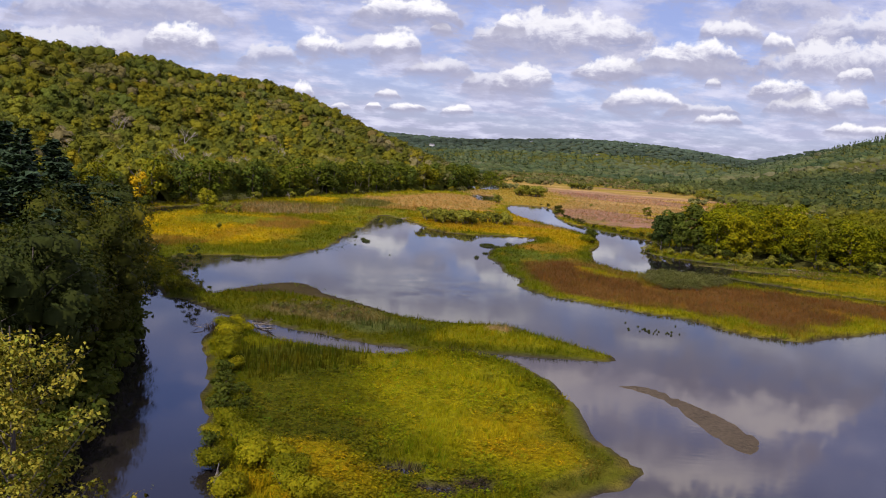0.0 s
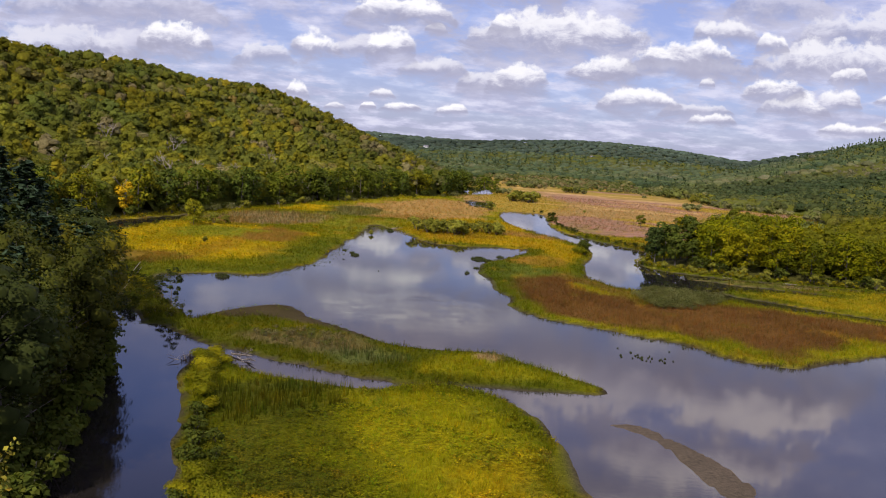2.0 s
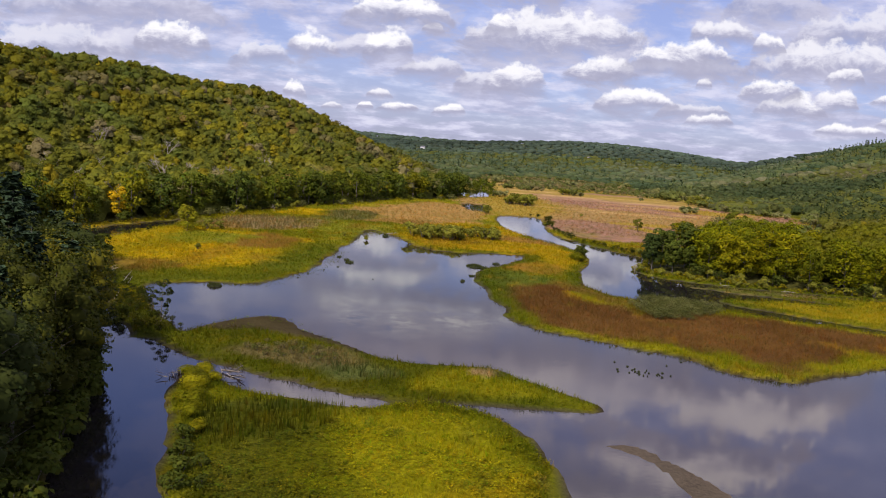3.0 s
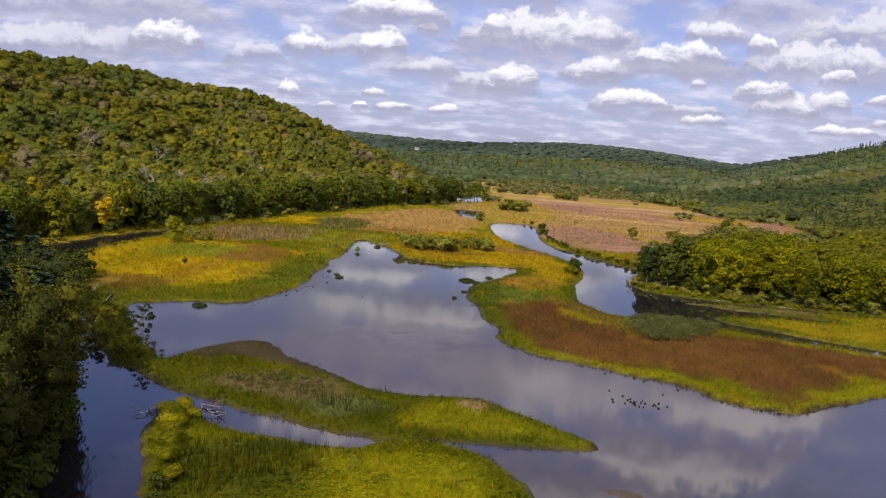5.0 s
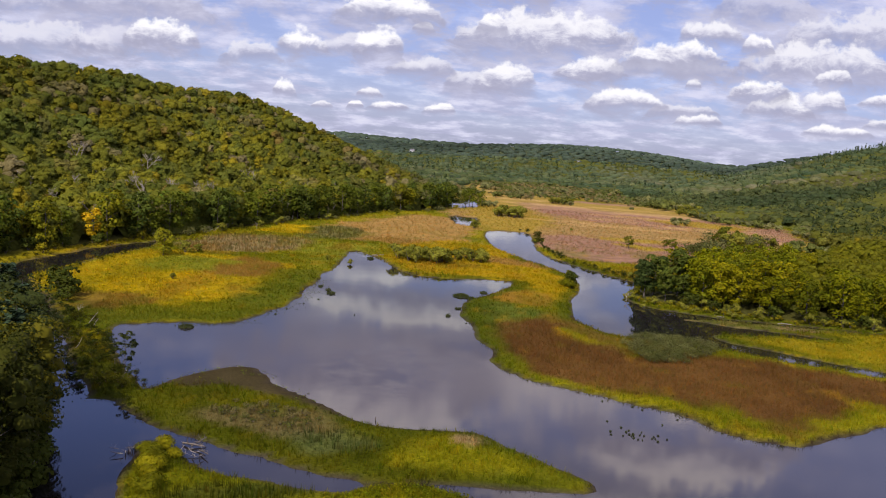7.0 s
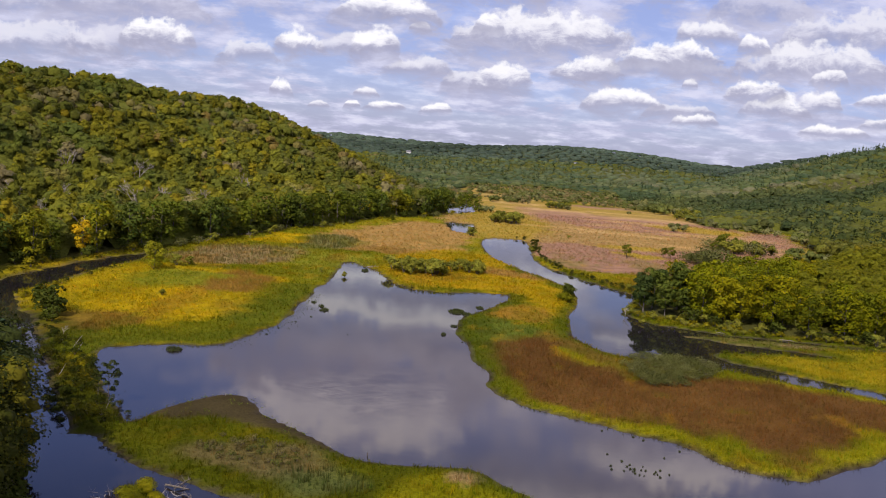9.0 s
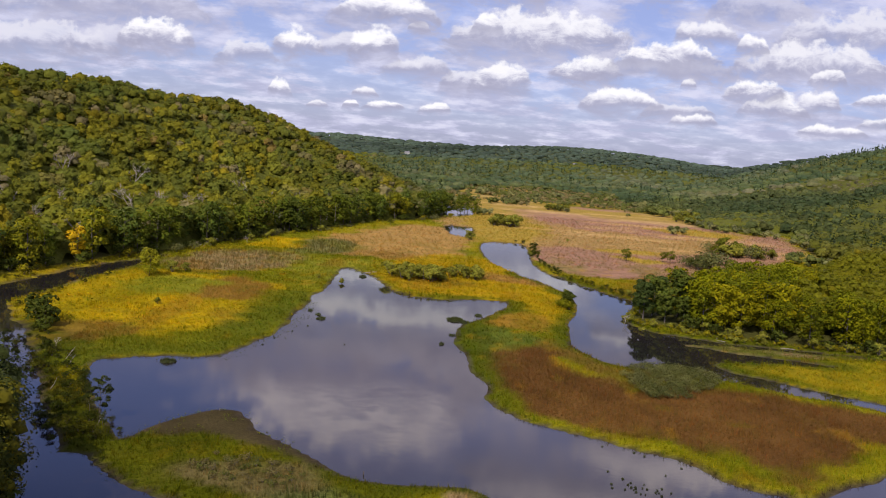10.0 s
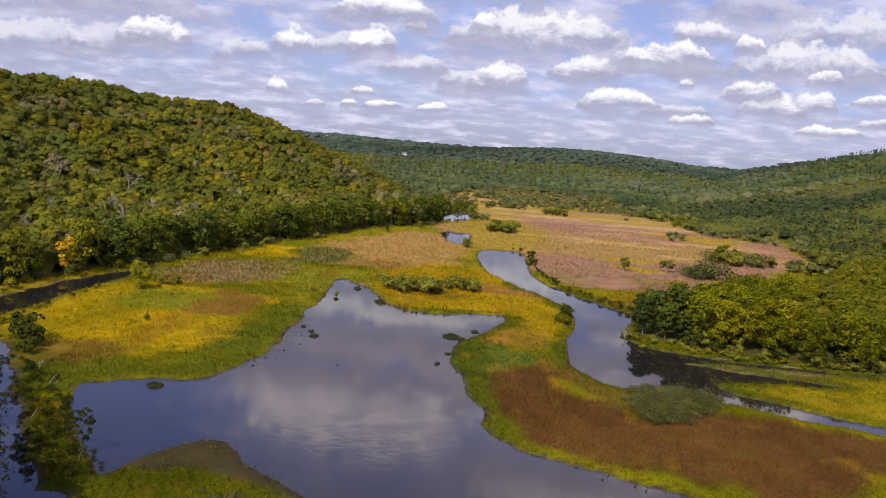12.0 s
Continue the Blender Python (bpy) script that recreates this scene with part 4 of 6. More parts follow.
# dark bank leaves: partly cloud shadow put into the leaf colour
BANK_TREES = [broadleaf_meshes(25, 14.5, 1.5, 24, 3100, 0.42, c, s, 0.36, 0.5) for s, c in ((31, (0.042, 0.052, 0.012)), (32, (0.058, 0.062, 0.009)), (33, (0.090, 0.080, 0.007)))]
TALL_OAKS = [broadleaf_meshes(25, 12.5, 3.0, 18, 1000, 1.1, (0.042, 0.052, 0.009), s, 0.36) for s in (35, 36)]
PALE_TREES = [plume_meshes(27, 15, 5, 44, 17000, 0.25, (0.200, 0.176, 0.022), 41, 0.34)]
GOLD_TREES = [broadleaf_meshes(17, 7.5, 0.5, 14, 1200, 0.75, (0.44, 0.29, 0.010), s, 0.2) for s in (51,)]
PINES = [pine_meshes(30, 11, s) for s in (61, 62)]
DARK_TREES = [broadleaf_meshes(18, 9.5, 2.0, 18, 2100, 0.8, c, s, 0.26) for s, c in ((71, (0.046, 0.064, 0.014)), (72, (0.070, 0.086, 0.012)))]
SHRUBS = [shrub_meshes(3.2, 4.2, 520, 0.34, (0.185, 0.178, 0.022), s, 0.6) for s in (81, 82)]
GREY_SHRUBS = [shrub_meshes(2.3, 5.4, 430, 0.34, c, s, 0.0, 0.45, 1.5) for s, c in ((91, (0.120, 0.118, 0.036)), (92, (0.098, 0.102, 0.026)))]
BARE_TREES = [bare_meshes(16, s) for s in (101, 102, 103)]

# wooded bank of the river
bx, by = scatter((-200, -215), (-66, 40), 9.8, lambda x, y: (inside_depth(BANK_WOOD, x, y, 80) > 0.6) & (inside_depth(BANK_WOOD, x, y, 80) < 16) & (y > -158), 3)
plant(BANK_TREES, [(x, y, rng.uniform(1.0, 1.22) * (0.82 if y > -55 else 1.0)) for x, y in zip(bx, by) if y < -55 or inside_depth(BANK_WOOD, np.array([x]), np.array([y]), 80)[0] > 4], "bank_tree", "tall dark green leafy tree on the river bank", "tree", "trees on the river bank")
bx, by = scatter((-230, -215), (-66, 40), 10.0, lambda x, y: (inside_depth(BANK_WOOD, x, y, 80) > 17) & (inside_depth(BANK_WOOD, x, y, 80) < 36) & in_view(x, y) & (y > -140), 4)
plant(TALL_OAKS, [(x, y, rng.uniform(0.95, 1.2)) for x, y in zip(bx, by)], "bank_tree", "tall dark green leafy tree behind the river bank", "tree", "trees on the river bank")
plant(PINES, [(-150, -8, 1.25), (-128, -30, 1.05), (-112, -62, 0.95), (-92, -84, 0.9), (-99, -68, 0.95), (-107, -55, 0.85), (-100, -92, 0.95), (-135, -40, 1.0), (-120, -90, 0.95), (-92, -100, 1.0), (-97, -78, 0.9), (-108, -75, 1.05), (-122, -48, 1.2), (-88, -118, 0.9), (-142, -22, 1.05), (-112, -48, 0.95), (-95, -112, 1.05), (-135, -62, 1.25), (-127, -70, 1.2), (-118, -78, 1.25), (-110, -86, 1.15), (-104, -98, 1.1), (-146, -52, 1.3), (-98, -120, 1.1)], "pine_tree",
      "tall dark white pine on the river bank", "tree", "pines on the river bank", 0.05)
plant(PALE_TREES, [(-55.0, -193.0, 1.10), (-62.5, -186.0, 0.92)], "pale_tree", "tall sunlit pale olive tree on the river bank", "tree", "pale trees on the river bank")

# foot of the western hill
ex, ey = scatter((-260, 90), (10, 720), 10.5, lambda x, y: (inside_depth(WEST_HILL, x, y, 80) > 1.0) & (inside_depth(WEST_HILL, x, y, 80) < 13), 5)
plant(OAKS, [(x, y, rng.uniform(0.9, 1.4)) for x, y in zip(ex, ey) if math.hypot(x + 190, y - 184) > 8], "hillside_tree", "full green tree at the foot of the wooded hill", "tree", "trees at the foot of the hill")
plant(OAKS, [(10, 664, 0.85), (18, 676, 0.95), (26, 668, 0.8), (14, 690, 1.0), (22, 700, 0.95), (32, 684, 0.85)], "pond_tree", "full green tree standing between the far ponds", "tree", "trees between the far ponds")
plant(GOLD_TREES, [(-188, 183, 1.1)], "golden_tree", "slim tree with golden autumn leaves at the wood's edge", "tree")

# eastern wood
wx, wy = scatter((60, 90), (330, 240), 9.0, lambda x, y: (inside_depth(EAST_WOOD, x, y, 80) > 1.0) & (inside_depth(EAST_WOOD, x, y, 80) < 27) & in_view(x, y) & (y < 215) & (x > 92), 7)
plant(MAPLES, [(x, y, rng.uniform(0.78, 1.2)) for x, y in zip(wx, wy)], "maple_tree", "bushy yellow-green tree by the side channel", "tree", "trees of the channel wood")
plant(DARK_TREES, [(76, 142, 0.95), (84, 136, 0.85), (82, 150, 1.05), (91, 133, 0.75), (78, 156, 0.9), (88, 160, 1.0), (92, 146, 1.2)], "dark_tree",
      "dark green tree on the tip of the wood", "tree", "dark trees on the point")


# ---- far woods, as one thing that nobody could count ----
def replicate(kinds, x, y, z, scale, tint, seed):
    """Joins a copy of one of the kinds (verts, faces, colours) at each place."""
    r = np.random.default_rng(seed)
    pick, turn = r.integers(len(kinds), size=len(x)), r.uniform(0, 6.28, len(x))
    V, F, C, N, n0 = [], [], [], [], 0
    for k, (v, f, c, *nrm) in enumerate(kinds):
        m = np.flatnonzero(pick == k)
        if not len(m):
            continue
        ca, sa = np.cos(turn[m])[:, None], np.sin(turn[m])[:, None]
        s = scale[m][:, None]
        px = (v[None, :, 0] * ca - v[None, :, 1] * sa) * s + x[m][:, None]
        py = (v[None, :, 0] * sa + v[None, :, 1] * ca) * s + y[m][:, None]
        pz = v[None, :, 2] * s + z[m][:, None]
        V.append(np.stack([px, py, pz], -1).reshape(-1, 3))
        F.append((f[None] + (n0 + np.arange(len(m)) * len(v))[:, None, None]).reshape(-1, f.shape[1]))
        C.append((c[None] * tint[m][:, None]).reshape(-1, 3))
        for b in nrm:
            N.append(np.stack([b[None, :, 0] * ca - b[None, :, 1] * sa, b[None, :, 0] * sa + b[None, :, 1] * ca, b[None, :, 2] + 0 * ca], -1).reshape(-1, 3))
        n0 += len(m) * len(v)
    out = (np.concatenate(V), np.concatenate(F), np.concatenate(C))
    return out + (np.concatenate(N),) if N else out


def tree_kinds(count, height, width, base, lobes, leaves, size, seed, fill=0.80, core=0.42):
    return [crown_arrays(height, width, base, lobes, leaves, size, np.random.default_rng(seed + k), (1.0, 1.0, 1.0), 0.6, 0.5, fill, core, 1.0, 0.5, 0.20) for k in range(count)]


def conifer_kinds(count, height, width, leaves, size, seed):
    out = []
    for k in range(count):
        r = np.random.default_rng(seed + k)
        f = r.uniform(0, 1, leaves) ** 1.2
        a = r.uniform(0, 6.28, leaves)
        rad = width * 0.5 * (1 - f) ** 0.8 * r.uniform(0.6, 1.1, leaves) + 0.1
        p = np.stack([rad * np.cos(a), rad * np.sin(a), height * (0.12 + 0.88 * f)], 1)
        d = np.stack([np.cos(a) * 0.6, np.sin(a) * 0.6, 0.5 + 0 * a], 1)
        v, fc = leaf_quads(p, d, size, r, 0.4)
        bend = d + unit_rows(leaves, r) * 0.25
        bend /= np.linalg.norm(bend, axis=1, keepdims=True)
        out.append((v, fc, np.repeat(r.uniform(0.75, 1.25, leaves), 4)[:, None] * np.ones(3), np.repeat(bend, 4, 0)))
    return out


def wood_tints(x, y, r, pine=0.0):
    n = len(x)
    palette = np.array([(0.128, 0.134, 0.016), (0.155, 0.150, 0.014), (0.102, 0.114, 0.018), (0.195, 0.165, 0.012), (0.185, 0.140, 0.035), (0.185, 0.160, 0.070)])
    weight = np.array([0.33, 0.27, 0.27, 0.06, 0.03, 0.04])
    pick = r.choice(len(palette), size=n, p=weight)
    pick = np.where((x > 40) & (pick > 3), 0, pick)
    shade = (1 + 0.25 * fractal(x, y, 60, 71, 3)) * r.uniform(0.84, 1.16, n)
    c = palette[pick] * shade[:, None] * np.where(x > 40, 1.08, 0.94)[:, None]
    stand = fractal(x, y, 150, 73, 3)
    for amount, colour in ((step(0.25, 0.6, stand), (0.175, 0.165, 0.050)), (step(0.30, 0.65, -stand), (0.060, 0.085, 0.026))):
        amount = (0.7 * amount * step(-60, 120, x))[:, None]
        c = c * (1 - amount) + np.array(colour) * r.uniform(0.8, 1.2, (n, 1)) * amount
    # farther off: stands of pine, pale willow flats and browning maples
    calm = (0.85 * step(420, 800, y) * step(-60, 40, x + 0.08 * y))[:, None]
    wide = fractal(x * 0.6, y, 95, 75, 4)
    t = np.tile(np.array((0.122, 0.136, 0.038)), (n, 1))
    for amount, colour in ((step(0.05, 0.45, wide), (0.180, 0.166, 0.058)), (step(0.45, 0.8, wide), (0.215, 0.172, 0.080)), (step(0.02, 0.35, -wide), (0.055, 0.080, 0.030))):
        t = t * (1 - 0.85 * amount[:, None]) + 0.85 * np.array(colour) * amount[:, None]
    # distance haze put into the leaf colours: they turn blue-grey with depth
    haze_blue = (0.6 * step(1100, 2100, y))[:, None]
    t = t * (1 - haze_blue) + np.array((0.096, 0.118, 0.058)) * haze_blue
    # the far tints get extra blue for the same haze
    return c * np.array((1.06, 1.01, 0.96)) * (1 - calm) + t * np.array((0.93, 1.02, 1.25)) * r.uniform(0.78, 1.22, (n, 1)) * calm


def stuff(name, arrays, mat, label, category):
    v, f, c, *nrm = arrays
    return tagged(new(name, mesh_of(name, v, f, mat, c, False, nrm[0] if nrm else None)), label, category, kind="stuff")


def build_woods():
    r = np.random.default_rng(19)
    # west hill behind its front row
    x, y = scatter((-520, -40), (20, 900), 7.3, lambda x, y: (inside_depth(WEST_HILL, x, y, 90) > 9) & (inside_depth(WEST_HILL, x, y, 90) < 275)
                   & (np.hypot(x + 22, y + 215) > 180) & in_view(x, y, 0.60), 23)
    depth = inside_depth(WEST_HILL, x, y, 90)
    front = (depth < 150) & (np.hypot(x, y + 215) < 800)
    near = tree_kinds(4, 15.5, 9.4, 3.0, 6, 100, 0.85, 200, 0.82) + tree_kinds(4, 15.0, 12.6, 3.0, 9, 150, 0.9, 210, 0.82) + tree_kinds(2, 18.0, 9.5, 3.0, 9, 120, 0.85, 220, 0.80)
    back = tree_kinds(6, 14, 11.0, 4.0, 2, 26, 1.5, 240, 0.88)
    size = (0.55 + 0.75 * r.random(len(x)) ** 1.3) * (1 + 0.12 * fractal(x, y, 45, 151, 2)) * (1 + 0.22 * step(60, 20, depth))
    tint = 1.10 * wood_tints(x, y, r)
    # stands of one kind: yellowing, dark green and grey-brown
    stand = fractal(x, y, 38, 153, 3)
    for amount, colour in ((step(0.35, 0.75, stand), (0.205, 0.178, 0.012)), (step(0.30, 0.7, -stand), (0.092, 0.118, 0.022)), (step(0.45, 0.8, fractal(x, y, 30, 155, 3)), (0.190, 0.155, 0.070))):
        amount = (0.65 * amount)[:, None]
        tint = tint * (1 - amount) + np.array(colour) * r.uniform(0.8, 1.2, (len(x), 1)) * amount
    for name, kinds, m in (("hillside_woods", near, front), ("hilltop_woods", back, ~front)):
        stuff(name, replicate(kinds, x[m], y[m], ground_height(x[m], y[m]), size[m], tint[m], 1), WOODS,
              "mixed green and browning deciduous woods covering the hill", "woods")
    # rest of the eastern wood and the lower eastern hill
    x, y = scatter((60, 100), (800, 1100), 10.0, lambda x, y: ((inside_depth(EAST_WOOD, x, y, 90) > 24) | (inside_depth(EAST_HILL, x, y, 90) > 2)
                   | ((inside_depth(EAST_WOOD, x, y, 90) > 2) & (y > 215))) & in_view(x, y, 0.60), 29)
    near, mid = tree_kinds(5, 15, 11.5, 0.5, 7, 120, 0.9, 320), tree_kinds(5, 12, 13.0, 1.0, 2, 26, 1.9, 300, 0.9)
    tint = wood_tints(x, y, r)
    golden = (0.6 * step(420, 330, y))[:, None]
    tint = tint * (1 - golden) + np.array((0.205, 0.196, 0.008)) * r.uniform(0.8, 1.25, (len(x), 1)) * golden
    size = r.uniform(0.55, 1.15, len(x)) * (1 - 0.35 * step(0.05, 0.5, fractal(x * 0.6, y, 95, 75, 4)) + 0.25 * step(0.0, 0.4, -fractal(x * 0.6, y, 95, 75, 4)))
    front = y < 430
    size[front] = r.uniform(0.8, 1.2, front.sum())
    pine = ~front & (r.random(len(x)) < 0.06 + 0.45 * fractal(x * 0.6, y, 95, 83, 3) + 0.35 * step(40, 80, ground_height(x, y)))
    stuff("slope_pines", replicate(conifer_kinds(4, 19, 8, 30, 2.0, 520), x[pine], y[pine], ground_height(x[pine], y[pine]), r.uniform(0.7, 1.1, pine.sum()),
          np.array((0.072, 0.098, 0.038)) * r.uniform(0.8, 1.25, (pine.sum(), 1)), 8), WOODS, "dark pines on the low eastern slope", "woods")
    for name, kinds, m in (("channel_woods", near, front), ("eastern_woods", mid, ~front & ~pine)):
        stuff(name, replicate(kinds, x[m], y[m], ground_height(x[m], y[m]), size[m], tint[m], 2), WOODS, "mixed woods on the low eastern slope", "woods")
    # farther slopes and valley floor
    def far_keep(x, y):
        return (wooded(x, y) > 0) & ~((np.abs(x - 369) < 13) & (y > 2030) & (y < 2090)) & in_view(x, y, 0.58) & ~((inside_depth(WEST_HILL, x, y, 90) > 0) & (y < 1500)) & ((y > 1100) | (x > 700) | (x < 30))
    x, y = scatter((-1000, 500), (1700, 2100), 16.5, far_keep, 31)
    keep = r.random(len(x)) < 0.92
    x, y = x[keep], y[keep]
    conifer = r.random(len(x)) < 0.10 + 0.45 * fractal(x * 0.5, y, 260, 81, 3) + 0.06 * step(1500, 2000, y) + 0.35 * step(45, 85, ground_height(x, y)) * step(200, 420, x)
    far = tree_kinds(6, 9.5, 19, 0.0, 0, 8, 2.4, 400, 1.0, 0.50)
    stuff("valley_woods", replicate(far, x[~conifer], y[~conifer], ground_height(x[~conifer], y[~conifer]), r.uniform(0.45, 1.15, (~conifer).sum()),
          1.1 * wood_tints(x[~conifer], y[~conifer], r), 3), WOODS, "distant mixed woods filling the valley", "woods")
    cx, cy = x[conifer], y[conifer]
    ckind = conifer_kinds(4, 20, 7.5, 15, 3.0, 500)
    # pine green shifted towards blue-grey, with some distance haze in the colour
    stuff("valley_pines", replicate(ckind, cx, cy, ground_height(cx, cy), r.uniform(0.6, 1.1, len(cx)),
          np.array((0.072, 0.098, 0.046)) * r.uniform(0.85, 1.2, len(cx))[:, None], 4), WOODS, "dark pines among the distant woods", "woods")
    x, y = scatter((-1900, 2090), (2300, 2520), 23.0, lambda x, y: in_view(x, y, 0.56) & ~((np.abs(x + 92) < 18) & (y > 2110) & (y < 2185)), 37)
    bx, by = scatter((-1900, 2520), (2300, 3650), 36.0, lambda x, y: in_view(x, y, 0.56) & ~((y < 3200) & (np.abs(x - 470) < 650)), 38)
    back = np.concatenate([np.zeros(len(x)), np.ones(len(bx))])
    x, y = np.concatenate([x, bx]), np.concatenate([y, by])
    ckind = tree_kinds(5, 10, 27, 0.0, 0, 5, 3.2, 620, 1.0, 0.50)
    # ridge leaf colour carries a painted blue-green haze
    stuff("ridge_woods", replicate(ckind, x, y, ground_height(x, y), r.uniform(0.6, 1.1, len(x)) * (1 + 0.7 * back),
          np.array((0.066, 0.088, 0.056)) * ((1 + 0.35 * fractal(x * 0.4, y, 260, 77, 3)) * r.uniform(0.88, 1.14, len(x)))[:, None], 5), WOODS, "woods on the far ridges, tinted blue-green for haze", "woods")


def build_undergrowth():
    """A leaf-coloured sheet standing in for undergrowth, added to lighten gaps between crowns."""
    r = np.random.default_rng(41)
    for name, lo, hi, gap, deep in (("undergrowth", (-560, -60), (760, 960), 5.5, 7.8), ("valley_undergrowth", (-1000, 880), (1700, 2120), 15.0, 4.5)):
        X, Y = np.meshgrid(np.arange(lo[0], hi[0], gap), np.arange(lo[1], hi[1], gap))
        x, y = X.ravel() + r.uniform(-0.3, 0.3, X.size) * gap, Y.ravel() + r.uniform(-0.3, 0.3, X.size) * gap
        d = wooded(x, y) - 14 * ((y < 260) & (x > 40))
        z = ground_height(x, y) + deep * step(5, 16, d) - 1.0 * (d < 5) + step(5, 16, d) * r.uniform(-1.4, 1.4, len(x))
        nx = X.shape[1]
        i = (np.arange(X.shape[0] - 1)[:, None] * nx + np.arange(nx - 1)[None]).ravel()
        faces = np.stack([i, i + 1, i + nx + 1, i + nx], 1)
        keep = (d[faces].min(1) > 2) & in_view(x, y, 0.62)[faces].all(1) & (np.hypot(x + 22, y + 215) > 260)[faces].all(1)
        stuff(name, (np.stack([x, y, z], 1), faces[keep], np.where(y < 420, 1.0, 0.85)[:, None] * np.array((0.130, 0.136, 0.020)) * (1 + 0.3 * fractal(x, y, 40, 79, 3))[:, None]), WOODS, "leafy sheet closing the gaps under the crowns", "undergrowth")


build_woods()
build_undergrowth()


# ---- marsh plants ----
def blades(count, height, spread, width, lean, seed):
    """A tuft of pointed blades, as triangles."""
    r = np.random.default_rng(seed)
    v = []
    for _ in range(count):
        a, b = r.uniform(0, 6.28), r.uniform(0, 6.28)
        base = np.array([math.cos(a), math.sin(a), 0]) * r.uniform(0, spread)
        h = height * r.uniform(0.6, 1.15)
        tip = base + np.array([math.cos(a) * lean * h * r.uniform(0.3, 1.2), math.sin(a) * lean * h * r.uniform(0.3, 1.2), h])
        side = np.array([math.cos(b), math.sin(b), 0]) * width * r.uniform(0.6, 1.3)
        v += [base - side, base + side, tip]
    v = np.array(v)
    v[:, 2] -= np.tile([0.08, 0.08, 0.0], count)
    tone = np.repeat(r.uniform(0.82, 1.2, count), 3)[:, None]
    return v, np.arange(3 * count).reshape(-1, 3), tone * np.ones(3)


def herb(leaves, height, spread, size, seed):
    """A broad-leaved weed, each leaf a folded quad, split into triangles."""
    r = np.random.default_rng(seed)
    p = np.stack([r.uniform(-spread, spread, leaves), r.uniform(-spread, spread, leaves), height * r.uniform(0.15, 1.0, leaves)], 1)
    v, q = leaf_quads(p, np.stack([p[:, 0], p[:, 1], 0.6 + 0 * p[:, 0]], 1), size, r, 0.6, 0.5)
    f = np.concatenate([q[:, [0, 1, 2]], q[:, [0, 2, 3]]])
    return v, f, np.repeat(r.uniform(0.75, 1.25, leaves), 4)[:, None] * np.ones(3)


SEDGE = [blades(9, 0.9, 0.40, 0.055, 0.5, s) for s in range(700, 705)]
REEDS = [blades(8, 2.0, 0.55, 0.075, 0.12, s) for s in range(710, 714)]
STEMS = [blades(9, 1.25, 0.55, 0.045, 0.2, s) for s in range(720, 724)]
HERBS = [herb(14, 0.8, 0.5, 0.28, s) for s in range(730, 735)]
GOLDENROD = [herb(9, 0.75, 1.0, 0.42, s) for s in range(750, 753)]
COARSE = [blades(9, 1.15, 0.9, 0.10, 0.5, s) for s in range(740, 744)]


def on_marsh(x, y, bank=0.8):
    return (water_depth(x, y) < -bank) & (inside_depth(MUDFLAT, x, y) + 1.5 * fractal(x, y, 6, 98, 2) < 0.3) & (wooded(x, y) < 1.0) & in_view(x, y, 0.60)


def inside_any(outlines, x, y):
    d = np.full(x.shape, -1e9)
    for o in outlines:
        d = np.maximum(d, inside_depth(o, x, y))
    return d


REED_BEDS = [PATCHES[4][0], PATCHES[6][0], ISLAND_REEDS, SPIT_REEDS]
WEED_BEDS = [PATCHES[12][0], PATCHES[14][0], PATCHES[2][0]]


def field(name, kinds, lo, hi, gap, keep, size, seed, label, category, bright=1.0):
    x, y = scatter(lo, hi, gap, keep, seed, 0.5)
    r = np.random.default_rng(seed)
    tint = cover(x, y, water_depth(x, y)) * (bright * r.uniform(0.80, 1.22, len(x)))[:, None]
    if name == "mudflat_weeds":
        tint = np.array((0.075, 0.090, 0.006)) * r.uniform(0.7, 1.3, (len(x), 1))
    tint = tint * (1 + 0.12 * r.normal(size=(len(x), 1)) * np.array([1, 0, 0]))
    scale = size * r.uniform(0.65, 1.3, len(x)) * (1 + 0.3 * fractal(x, y, 8, 91, 3))
    arrays = replicate(kinds, x, y, ground_height(x, y), scale, np.clip(tint, 0, 1), seed)
    return stuff(name, arrays, GRASS, label, category)


